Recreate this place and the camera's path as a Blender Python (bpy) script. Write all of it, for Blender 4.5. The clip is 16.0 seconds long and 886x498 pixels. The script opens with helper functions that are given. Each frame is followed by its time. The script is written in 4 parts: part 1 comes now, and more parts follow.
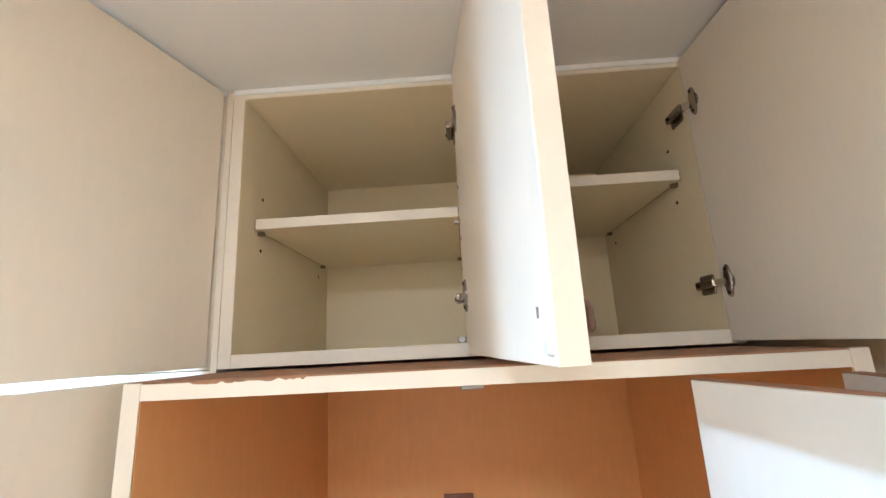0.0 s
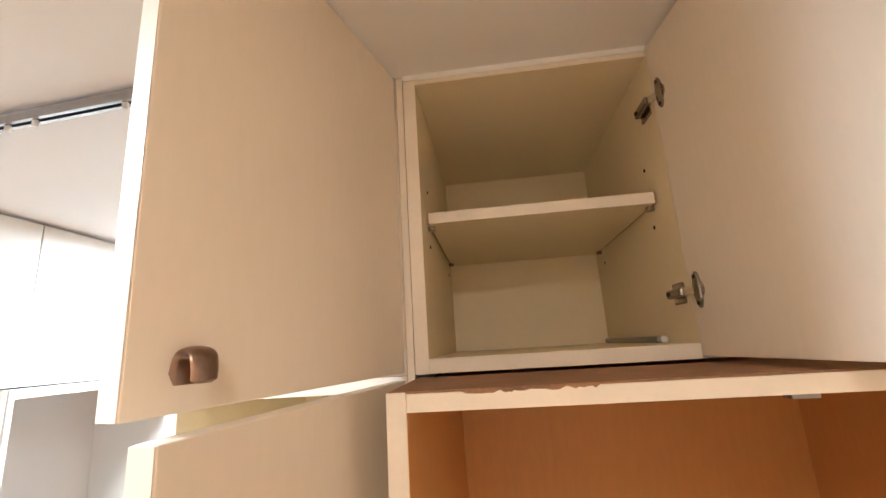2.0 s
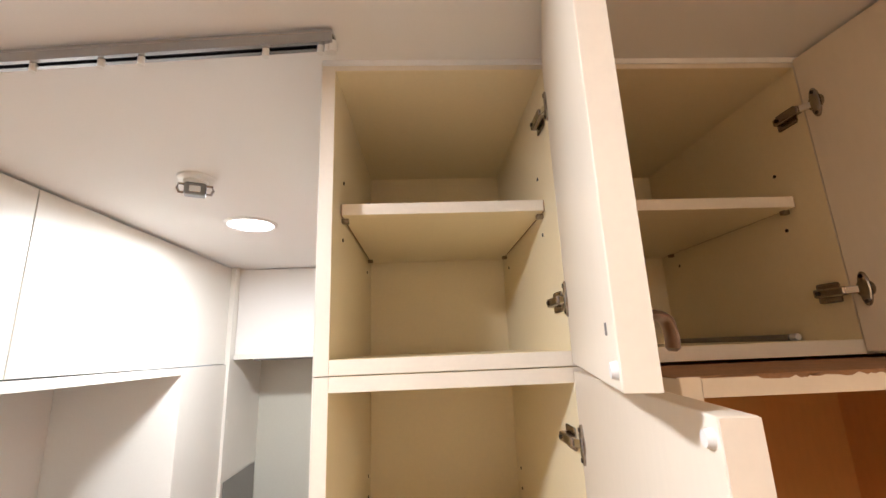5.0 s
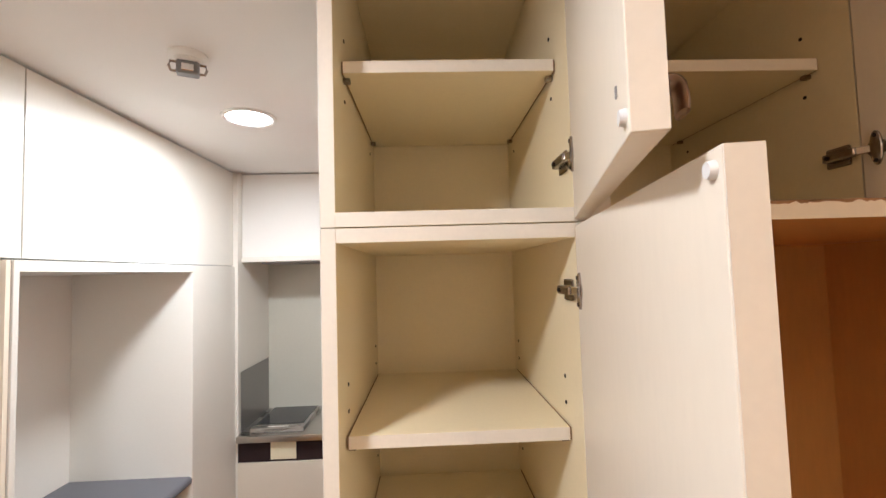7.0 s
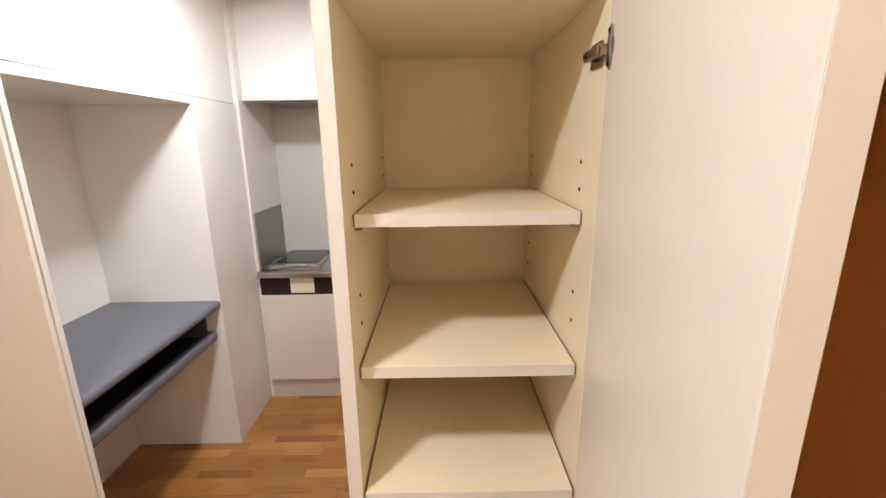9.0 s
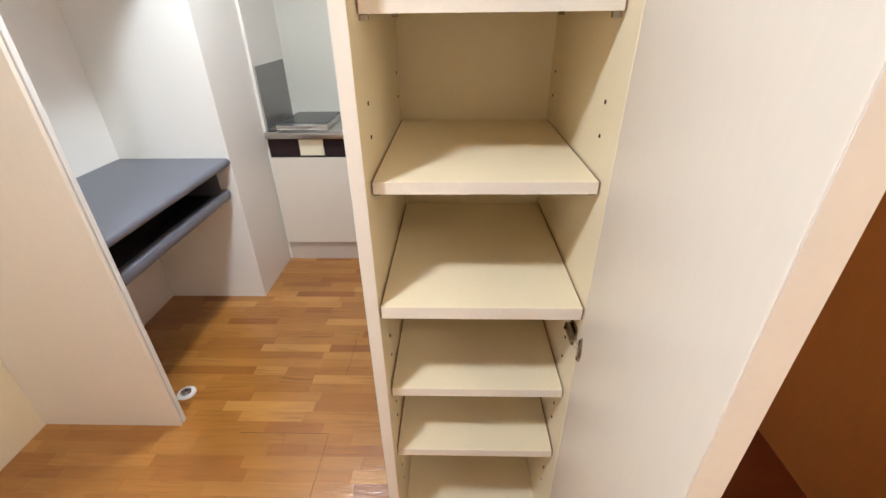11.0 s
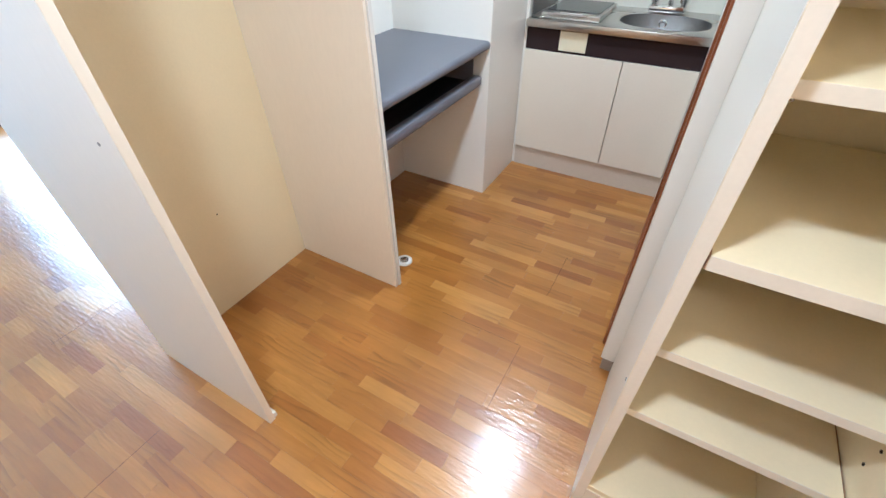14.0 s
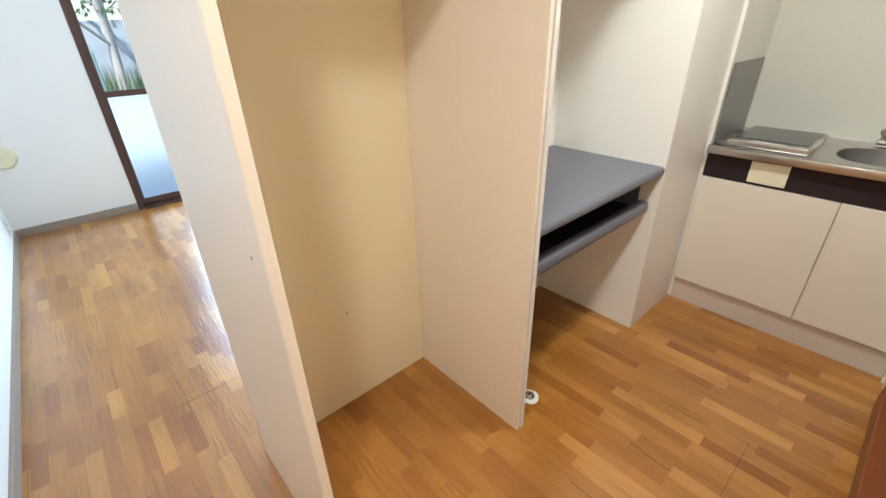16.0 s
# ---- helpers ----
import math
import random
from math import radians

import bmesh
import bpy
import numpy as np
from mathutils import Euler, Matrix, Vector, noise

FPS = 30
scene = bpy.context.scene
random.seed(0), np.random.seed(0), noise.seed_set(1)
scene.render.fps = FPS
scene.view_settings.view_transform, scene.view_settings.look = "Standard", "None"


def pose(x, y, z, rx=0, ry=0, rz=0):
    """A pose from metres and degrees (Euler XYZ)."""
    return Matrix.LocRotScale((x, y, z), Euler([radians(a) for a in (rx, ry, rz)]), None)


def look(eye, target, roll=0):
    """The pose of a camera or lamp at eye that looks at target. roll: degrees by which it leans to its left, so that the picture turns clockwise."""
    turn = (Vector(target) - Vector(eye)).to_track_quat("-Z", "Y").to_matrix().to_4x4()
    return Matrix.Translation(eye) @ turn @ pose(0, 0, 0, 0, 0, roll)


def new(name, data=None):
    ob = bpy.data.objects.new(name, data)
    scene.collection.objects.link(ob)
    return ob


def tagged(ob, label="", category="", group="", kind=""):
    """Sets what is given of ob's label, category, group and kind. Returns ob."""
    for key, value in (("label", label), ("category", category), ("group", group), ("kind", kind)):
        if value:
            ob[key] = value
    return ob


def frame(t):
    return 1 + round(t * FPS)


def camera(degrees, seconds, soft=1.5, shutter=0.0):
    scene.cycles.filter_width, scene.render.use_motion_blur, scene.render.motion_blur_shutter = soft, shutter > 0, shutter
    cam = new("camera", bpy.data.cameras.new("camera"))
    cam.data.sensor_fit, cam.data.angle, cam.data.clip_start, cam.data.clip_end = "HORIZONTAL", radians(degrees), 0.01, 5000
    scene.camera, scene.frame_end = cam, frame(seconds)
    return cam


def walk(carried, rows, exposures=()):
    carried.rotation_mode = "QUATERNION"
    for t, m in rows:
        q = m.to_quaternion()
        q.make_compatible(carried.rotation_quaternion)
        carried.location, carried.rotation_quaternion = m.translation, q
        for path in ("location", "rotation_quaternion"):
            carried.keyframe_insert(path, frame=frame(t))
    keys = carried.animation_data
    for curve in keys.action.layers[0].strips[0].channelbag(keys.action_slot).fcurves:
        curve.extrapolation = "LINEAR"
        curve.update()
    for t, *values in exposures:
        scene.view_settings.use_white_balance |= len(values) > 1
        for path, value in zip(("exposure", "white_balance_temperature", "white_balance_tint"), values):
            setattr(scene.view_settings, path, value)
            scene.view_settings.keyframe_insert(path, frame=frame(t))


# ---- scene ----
cam = camera(92.6, 16.0)
PATH = [
    (0, (0.042, -0.014, 1.716), (-0.035, 1.936, 2.153), -3.0),
    (0.5, (-0.026, -0.011, 1.714), (-0.237, 1.938, 2.109), -2.2),
    (1, (-0.081, -0.014, 1.71), (-0.326, 1.928, 2.12), -1.8),
    (1.5, (-0.163, 0.004, 1.719), (-0.396, 1.939, 2.167), -3.1),
    (2, (-0.246, 0.03, 1.734), (-0.446, 1.97, 2.18), -3.6),
    (2.5, (-0.33, 0.053, 1.739), (-0.414, 1.986, 2.248), -3.9),
    (3, (-0.421, 0.066, 1.739), (-0.378, 1.995, 2.268), -4.7),
    (3.5, (-0.488, 0.051, 1.745), (-0.357, 1.974, 2.281), -4.2),
    (3.7, (-0.514, 0.047, 1.745), (-0.366, 1.967, 2.284), -3.9),
    (5.8, (-0.629, 0.064, 1.694), (-0.561, 2.035, 2.029), -1.4),
    (6, (-0.624, 0.063, 1.684), (-0.557, 2.04, 1.982), -1.6),
    (6.5, (-0.621, 0.064, 1.66), (-0.552, 2.052, 1.873), -1.9),
    (7, (-0.622, 0.072, 1.625), (-0.547, 2.067, 1.733), -1.7),
    (7.5, (-0.626, 0.082, 1.591), (-0.56, 2.08, 1.572), -1.3),
    (8, (-0.627, 0.093, 1.554), (-0.575, 2.085, 1.384), -1.0),
    (8.5, (-0.629, 0.1, 1.515), (-0.596, 2.072, 1.185), -0.9),
    (9, (-0.619, 0.106, 1.48), (-0.61, 2.047, 0.996), -0.8),
    (9.5, (-0.615, 0.11, 1.449), (-0.63, 2.011, 0.826), -0.8),
    (10, (-0.618, 0.1, 1.419), (-0.654, 1.953, 0.667), -0.8),
    (10.2, (-0.62, 0.101, 1.405), (-0.655, 1.934, 0.606), -0.6),
    (12.3, (-0.651, 0.124, 1.321), (-0.843, 1.699, 0.105), -1.1),
    (12.5, (-0.665, 0.122, 1.316), (-0.899, 1.674, 0.077), -1.0),
    (13, (-0.711, 0.124, 1.296), (-1.087, 1.613, 0.014), -1.1),
    (13.5, (-0.769, 0.131, 1.288), (-1.335, 1.544, -0.01), -1.0),
    (14, (-0.841, 0.165, 1.282), (-1.618, 1.477, -0.012), -1.0),
    (14.5, (-0.898, 0.196, 1.252), (-1.926, 1.39, 0.02), 0.2),
    (15, (-0.936, 0.227, 1.244), (-2.129, 1.366, 0.113), -0.1),
    (15.5, (-0.999, 0.266, 1.266), (-2.256, 1.408, 0.21), -1.1),
    (16, (-1.043, 0.288, 1.279), (-2.374, 1.456, 0.35), -1.6),
]
walk(cam, [(t, look(eye, target, roll)) for t, eye, target, roll in PATH], exposures=[(0, 2.12, 4050, -3), (1.0, 1.95, 4300, 0), (1.5, 1.66, 4750, 4), (2.5, 1.5, 5450, 10), (3.5, 1.28, 5700, 12), (6, 0.8, 5650, 12), (7, 0.74, 5650, 12), (10, 0.98, 5550, 10), (12.5, 1.2, 4800, 5), (14, 1.24, 4850, 4), (15, 1.06, 5350, 5), (16, 1.02, 5750, 5)])
CEIL = 2.206

# ---- world, sun, lamps ----
world = bpy.data.worlds.new("sky")
scene.world = world
world.use_nodes = True
wn = world.node_tree
sky = wn.nodes.new("ShaderNodeTexSky")
sky.sky_type, sky.sun_disc = "NISHITA", False
sky.sun_elevation, sky.sun_rotation = radians(55), radians(142)
wn.links.new(sky.outputs[0], wn.nodes["Background"].inputs[0])
wn.nodes["Background"].inputs[1].default_value = 0.15
sun = new("sun", bpy.data.lights.new("sun", "SUN"))
sun.data.energy, sun.data.angle, sun.data.color = 4.5, radians(1), (1, 0.95, 0.88)
sun.matrix_world = look((0, 0, 8), (-0.35, 0.45, 7.18))


def spot(name, x, y, power, color, size=0.15):
    lamp = new(name, bpy.data.lights.new(name, "AREA"))
    lamp.data.shape, lamp.data.size, lamp.data.energy, lamp.data.color = "DISK", size, power, color
    lamp.matrix_world = pose(x, y, CEIL - 0.03)
    return lamp


KITCHEN_LAMP, HALL_LAMP, ENTRANCE_FILL = (-1.254, 1.604), (-1.17, 0.11), (-0.2, -0.66)
spot("kitchen_lamp", *KITCHEN_LAMP, 10.0, (1.0, 0.965, 0.87), 0.18)
# out of view; added to fill the hall side with warm light
spot("entrance_fill_lamp", *ENTRANCE_FILL, 2.9, (1.0, 0.78, 0.55), 0.22)
spot("hall_lamp", *HALL_LAMP, 8.2, (1.0, 0.955, 0.90))
# daylight standing in the far half of the balcony window
day = new("window_daylight", bpy.data.lights.new("window_daylight", "AREA"))
day.data.shape, day.data.size, day.data.size_y, day.data.energy, day.data.color = "RECTANGLE", 1.7, 1.34, 49.0, (0.64, 0.82, 1.0)
day.matrix_world = pose(-5.155, 1.60, 1.0, 0, -90, 0)


# ---- materials ----
def material(name, color, rough=0.5, metal=0.0, vary=0.06, scale=6.0, grain=90.0, bump=0.05, stretch=(1, 1, 1), each=0.0, coat=0.0, bump_scale=None):
    m = bpy.data.materials.new(name)
    m.use_nodes = True
    nt = m.node_tree
    b = nt.nodes["Principled BSDF"]
    b.inputs["Roughness"].default_value, b.inputs["Metallic"].default_value = rough, metal
    b.inputs["Coat Weight"].default_value, b.inputs["Coat Roughness"].default_value = coat, 0.12
    tc = nt.nodes.new("ShaderNodeTexCoord")
    mp = nt.nodes.new("ShaderNodeMapping")
    mp.inputs["Scale"].default_value = stretch
    nt.links.new(tc.outputs["Object"], mp.inputs[0])
    big, fine = nt.nodes.new("ShaderNodeTexNoise"), nt.nodes.new("ShaderNodeTexNoise")
    big.inputs["Scale"].default_value, fine.inputs["Scale"].default_value = scale, grain
    big.inputs["Detail"].default_value, fine.inputs["Detail"].default_value = 3, 4
    for n in (big, fine):
        nt.links.new(mp.outputs[0], n.inputs["Vector"])
    add = nt.nodes.new("ShaderNodeMath")
    add.operation = "ADD"
    nt.links.new(big.outputs[0], add.inputs[0])
    nt.links.new(fine.outputs[0], add.inputs[1])
    last = add
    if each:
        oi = nt.nodes.new("ShaderNodeObjectInfo")
        mul = nt.nodes.new("ShaderNodeMath")
        mul.operation = "MULTIPLY_ADD"
        mul.inputs[1].default_value = each
        nt.links.new(oi.outputs["Random"], mul.inputs[0])
        nt.links.new(add.outputs[0], mul.inputs[2])
        last = mul
    ramp = nt.nodes.new("ShaderNodeMapRange")
    ramp.inputs["From Min"].default_value, ramp.inputs["From Max"].default_value = 0.6, 1.4 + each
    ramp.inputs["To Min"].default_value, ramp.inputs["To Max"].default_value = 1 - vary, 1 + vary
    nt.links.new(last.outputs[0], ramp.inputs[0])
    mix = nt.nodes.new("ShaderNodeVectorMath")
    mix.operation = "SCALE"
    mix.inputs[0].default_value = color
    nt.links.new(ramp.outputs[0], mix.inputs["Scale"])
    nt.links.new(mix.outputs[0], b.inputs["Base Color"])
    if bump:
        bp = nt.nodes.new("ShaderNodeBump")
        bp.inputs["Strength"].default_value, bp.inputs["Distance"].default_value = bump, 0.002
        nt.links.new(fine.outputs[0], bp.inputs["Height"])
        nt.links.new(bp.outputs[0], b.inputs["Normal"])
    rr = nt.nodes.new("ShaderNodeMapRange")
    rr.inputs["To Min"].default_value, rr.inputs["To Max"].default_value = rough * 0.85, min(1, rough * 1.15)
    nt.links.new(big.outputs[0], rr.inputs[0])
    nt.links.new(rr.outputs[0], b.inputs["Roughness"])
    return m


CREAM = material("cream_laminate", (0.85, 0.755, 0.615), 0.38, vary=0.025, scale=3, grain=120, bump=0.03, stretch=(1, 1, 0.25))
CREAM_IN = material("cream_laminate_inside", (0.89, 0.765, 0.51), 0.45, vary=0.025, scale=3, grain=120, bump=0.03)
BEAD = material("white_sealant", (0.88, 0.87, 0.86), 0.5, vary=0.04, scale=20, grain=60, bump=0.1)
# one orange-tan for the wardrobe's inner faces, deeper than the cream cabinet insides
WARD_IN = material("wardrobe_inside_tan", (0.70, 0.375, 0.12), 0.5, vary=0.06, scale=3, grain=80, bump=0.03, stretch=(1, 1, 0.2))
EDGE = material("cream_edge_band", (0.80, 0.72, 0.60), 0.45, vary=0.03, scale=12, grain=150, bump=0.03)
PANEL = material("white_panel", (0.79, 0.76, 0.69), 0.33, vary=0.02, scale=3, grain=120, bump=0.03, stretch=(1, 1, 0.25))
PAPER = material("white_wallpaper", (0.85, 0.83, 0.80), 0.9, vary=0.02, scale=2, grain=350, bump=0.12)
SKIRT = material("grey_brown_skirting", (0.30, 0.24, 0.19), 0.5, vary=0.08, grain=60)
# tint of the unseen hall walls, chosen to bounce warm light onto the cabinets
TAN = material("warm_bounce_tan", (0.84, 0.62, 0.38), 0.6, vary=0.12, scale=4, grain=60, stretch=(1, 1, 0.15))
WHITE = material("white_niche_lining", (0.92, 0.89, 0.82), 0.45, vary=0.015, scale=3, grain=150, bump=0.02)
RAW = material("brown_chipboard", (0.33, 0.18, 0.09), 0.8, vary=0.25, scale=25, grain=200, bump=0.3)
SLATE = material("slate_blue_laminate", (0.15, 0.152, 0.178), 0.42, vary=0.08, scale=8, grain=220, bump=0.04)
BLACK = material("plain_black", (0.012, 0.012, 0.016), 0.4, vary=0.1)
MAROON = material("dark_maroon_panel", (0.016, 0.004, 0.005), 0.75, vary=0.1)
KITCHEN = material("kitchen_cream_door", (0.77, 0.71, 0.60), 0.35, vary=0.02, scale=4, grain=100, bump=0.03)
KICK = material("beige_kickboard", (0.62, 0.55, 0.46), 0.5, vary=0.05)
SPLASH = material("grey_green_splashback", (0.62, 0.605, 0.525), 0.3, vary=0.03, scale=2, grain=80, bump=0.02)
STEEL = material("brushed_steel", (0.55, 0.53, 0.50), 0.28, 1.0, vary=0.08, scale=6, grain=200, stretch=(0.15, 1, 1), bump=0.06)
DARKSTEEL = material("grey_steel_sheet", (0.30, 0.29, 0.28), 0.35, 0.8, vary=0.08)
SATIN = material("satin_steel", (0.24, 0.235, 0.23), 0.42, 0.9, vary=0.08)
CHROME = material("chrome", (0.75, 0.74, 0.72), 0.12, 1.0, vary=0.04, bump=0)
NICKEL = material("nickel_hinge", (0.36, 0.32, 0.29), 0.25, 1.0, vary=0.15, scale=40, bump=0.02)
RAIL = material("polished_rail", (0.42, 0.42, 0.43), 0.22, 1.0, vary=0.05, bump=0)
BRONZE = material("aged_bronze_knob", (0.32, 0.23, 0.18), 0.3, 0.95, vary=0.2, scale=40, bump=0.03)
PLASTIC = material("white_plastic", (0.78, 0.76, 0.72), 0.4, vary=0.03)
CARD = material("pale_yellow_card", (0.78, 0.72, 0.52), 0.6, vary=0.03)
HOLE = material("dark_peg_hole", (0.03, 0.018, 0.01), 0.8, vary=0.1)
CERAMIC = material("black_ceramic_glass", (0.03, 0.03, 0.033), 0.12, vary=0.1, bump=0)
BROWN = material("red_brown_door_wood", (0.21, 0.062, 0.018), 0.35, vary=0.14, scale=5, grain=60, stretch=(1, 6, 0.4), bump=0.05)
BRONZE_ALU = material("bronze_window_frame", (0.085, 0.042, 0.034), 0.4, 0.3, vary=0.1)
GLASS = bpy.data.materials.new("clear_glass")
GLASS.use_nodes = True
g = GLASS.node_tree.nodes["Principled BSDF"]
g.inputs["Transmission Weight"].default_value, g.inputs["Roughness"].default_value, g.inputs["IOR"].default_value = 1, 0.0, 1.1
FROST = bpy.data.materials.new("frosted_glass")
FROST.use_nodes = True
g = FROST.node_tree.nodes["Principled BSDF"]
g.inputs["Base Color"].default_value = (0.88, 0.94, 0.97, 1)
g.inputs["Transmission Weight"].default_value, g.inputs["Roughness"].default_value, g.inputs["IOR"].default_value = 1, 0.7, 1.2
LIT = bpy.data.materials.new("lamp_diffuser")
LIT.use_nodes = True
g = LIT.node_tree.nodes["Principled BSDF"]
g.inputs["Emission Color"].default_value, g.inputs["Emission Strength"].default_value = (1, 0.95, 0.88, 1), 9


def wood(name):
    m = bpy.data.materials.new(name)
    m.use_nodes = True
    nt = m.node_tree
    b = nt.nodes["Principled BSDF"]
    tc, oi = nt.nodes.new("ShaderNodeTexCoord"), nt.nodes.new("ShaderNodeObjectInfo")
    gi = nt.nodes.new("ShaderNodeNewGeometry")
    rnd = nt.nodes.new("ShaderNodeMath")
    rnd.operation = "ADD"
    nt.links.new(oi.outputs["Random"], rnd.inputs[0])
    nt.links.new(gi.outputs["Random Per Island"], rnd.inputs[1])
    fr = nt.nodes.new("ShaderNodeMath")
    fr.operation = "FRACT"
    nt.links.new(rnd.outputs[0], fr.inputs[0])
    off = nt.nodes.new("ShaderNodeVectorMath")
    off.operation = "MULTIPLY_ADD"
    off.inputs[1].default_value = (1, 1, 1)
    nt.links.new(tc.outputs["Object"], off.inputs[0])
    sc = nt.nodes.new("ShaderNodeVectorMath")
    sc.operation = "SCALE"
    sc.inputs[0].default_value = (37, 53, 11)
    nt.links.new(fr.outputs[0], sc.inputs["Scale"])
    nt.links.new(sc.outputs[0], off.inputs[2])
    mp = nt.nodes.new("ShaderNodeMapping")
    mp.inputs["Scale"].default_value = (1.2, 10, 10)
    nt.links.new(off.outputs[0], mp.inputs[0])
    n1 = nt.nodes.new("ShaderNodeTexNoise")
    n1.inputs["Scale"].default_value, n1.inputs["Detail"].default_value, n1.inputs["Distortion"].default_value = 2.0, 4, 1.6
    nt.links.new(mp.outputs[0], n1.inputs["Vector"])
    n2 = nt.nodes.new("ShaderNodeTexNoise")
    n2.inputs["Scale"].default_value, n2.inputs["Detail"].default_value = 12, 5
    nt.links.new(mp.outputs[0], n2.inputs["Vector"])
    tone = nt.nodes.new("ShaderNodeValToRGB")
    cr = tone.color_ramp
    cr.elements[0].position, cr.elements[0].color = 0.0, (0.265, 0.092, 0.014, 1)
    cr.elements[1].position, cr.elements[1].color = 1.0, (0.50, 0.245, 0.052, 1)
    for p, c in ((0.12, (0.32, 0.124, 0.019, 1)), (0.5, (0.365, 0.153, 0.024, 1)), (0.85, (0.41, 0.181, 0.032, 1))):
        e = cr.elements.new(p)
        e.color = c
    nt.links.new(fr.outputs[0], tone.inputs[0])
    mr = nt.nodes.new("ShaderNodeMapRange")
    mr.inputs["From Min"].default_value, mr.inputs["From Max"].default_value = 0.3, 0.7
    mr.inputs["To Min"].default_value, mr.inputs["To Max"].default_value = 0.90, 1.06
    nt.links.new(n1.outputs[0], mr.inputs[0])
    mr2 = nt.nodes.new("ShaderNodeMapRange")
    mr2.inputs["From Min"].default_value, mr2.inputs["From Max"].default_value = 0.3, 0.7
    mr2.inputs["To Min"].default_value, mr2.inputs["To Max"].default_value = 0.965, 1.03
    nt.links.new(n2.outputs[0], mr2.inputs[0])
    mm = nt.nodes.new("ShaderNodeMath")
    mm.operation = "MULTIPLY"
    nt.links.new(mr.outputs[0], mm.inputs[0])
    nt.links.new(mr2.outputs[0], mm.inputs[1])
    # cathedral figure: warped growth rings, strong on some strips and faint on others
    mp2 = nt.nodes.new("ShaderNodeMapping")
    mp2.inputs["Scale"].default_value = (2.2, 15, 15)
    nt.links.new(off.outputs[0], mp2.inputs[0])
    wv = nt.nodes.new("ShaderNodeTexWave")
    wv.bands_direction, wv.wave_profile = "Y", "SAW"
    wv.inputs["Scale"].default_value, wv.inputs["Distortion"].default_value = 0.9, 11.0
    wv.inputs["Detail"].default_value, wv.inputs["Detail Scale"].default_value = 2.5, 1.3
    nt.links.new(mp2.outputs[0], wv.inputs["Vector"])
    n3 = nt.nodes.new("ShaderNodeTexNoise")
    n3.inputs["Scale"].default_value, n3.inputs["Detail"].default_value = 3.5, 1
    nt.links.new(off.outputs[0], n3.inputs["Vector"])
    amt = nt.nodes.new("ShaderNodeMapRange")
    amt.inputs["From Min"].default_value, amt.inputs["From Max"].default_value = 0.50, 0.70
    amt.inputs["To Min"].default_value, amt.inputs["To Max"].default_value = 0.03, 0.38
    nt.links.new(n3.outputs[0], amt.inputs[0])
    rings = nt.nodes.new("ShaderNodeMapRange")
    rings.inputs["From Min"].default_value, rings.inputs["From Max"].default_value = 0.55, 1.0
    nt.links.new(wv.outputs[1], rings.inputs[0])
    cut = nt.nodes.new("ShaderNodeMath")
    cut.operation = "MULTIPLY"
    nt.links.new(amt.outputs[0], cut.inputs[0])
    nt.links.new(rings.outputs[0], cut.inputs[1])
    keep = nt.nodes.new("ShaderNodeMath")
    keep.operation = "SUBTRACT"
    keep.inputs[0].default_value = 1.04
    nt.links.new(cut.outputs[0], keep.inputs[1])
    mm2 = nt.nodes.new("ShaderNodeMath")
    mm2.operation = "MULTIPLY"
    nt.links.new(mm.outputs[0], mm2.inputs[0])
    nt.links.new(keep.outputs[0], mm2.inputs[1])
    # broad stains and wear of the varnish across the boards
    wide = nt.nodes.new("ShaderNodeTexNoise")
    wide.inputs["Scale"].default_value, wide.inputs["Detail"].default_value = 2.6, 5
    nt.links.new(gi.outputs["Position"], wide.inputs["Vector"])
    worn = nt.nodes.new("ShaderNodeMapRange")
    worn.inputs["From Min"].default_value, worn.inputs["From Max"].default_value = 0.32, 0.68
    worn.inputs["To Min"].default_value, worn.inputs["To Max"].default_value = 0.84, 1.12
    nt.links.new(wide.outputs[0], worn.inputs[0])
    mm3 = nt.nodes.new("ShaderNodeMath")
    mm3.operation = "MULTIPLY"
    nt.links.new(mm2.outputs[0], mm3.inputs[0])
    nt.links.new(worn.outputs[0], mm3.inputs[1])
    col = nt.nodes.new("ShaderNodeVectorMath")
    col.operation = "SCALE"
    nt.links.new(tone.outputs[0], col.inputs[0])
    nt.links.new(mm3.outputs[0], col.inputs["Scale"])
    nt.links.new(col.outputs[0], b.inputs["Base Color"])
    b.inputs["Roughness"].default_value = 0.3
    b.inputs["Coat Weight"].default_value, b.inputs["Coat Roughness"].default_value = 0.85, 0.18
    b.inputs["Specular IOR Level"].default_value = 0.45
    bp = nt.nodes.new("ShaderNodeBump")
    bp.inputs["Strength"].default_value, bp.inputs["Distance"].default_value = 0.22, 0.0015
    nt.links.new(n1.outputs[0], bp.inputs["Height"])
    # slow waviness of the varnish
    mp3 = nt.nodes.new("ShaderNodeMapping")
    mp3.inputs["Scale"].default_value = (0.16, 1.0, 1.0)
    nt.links.new(tc.outputs["Object"], mp3.inputs[0])
    n4 = nt.nodes.new("ShaderNodeTexNoise")
    n4.inputs["Scale"].default_value, n4.inputs["Detail"].default_value = 105, 3
    nt.links.new(mp3.outputs[0], n4.inputs["Vector"])
    wavy = nt.nodes.new("ShaderNodeBump")
    wavy.inputs["Strength"].default_value, wavy.inputs["Distance"].default_value = 0.4, 0.0028
    nt.links.new(n4.outputs[0], wavy.inputs["Height"])
    nt.links.new(wavy.outputs[0], bp.inputs["Normal"])
    nt.links.new(bp.outputs[0], b.inputs["Normal"])
    nt.links.new(bp.outputs[0], b.inputs["Coat Normal"])
    return m


WOOD = wood("varnished_oak_strip")


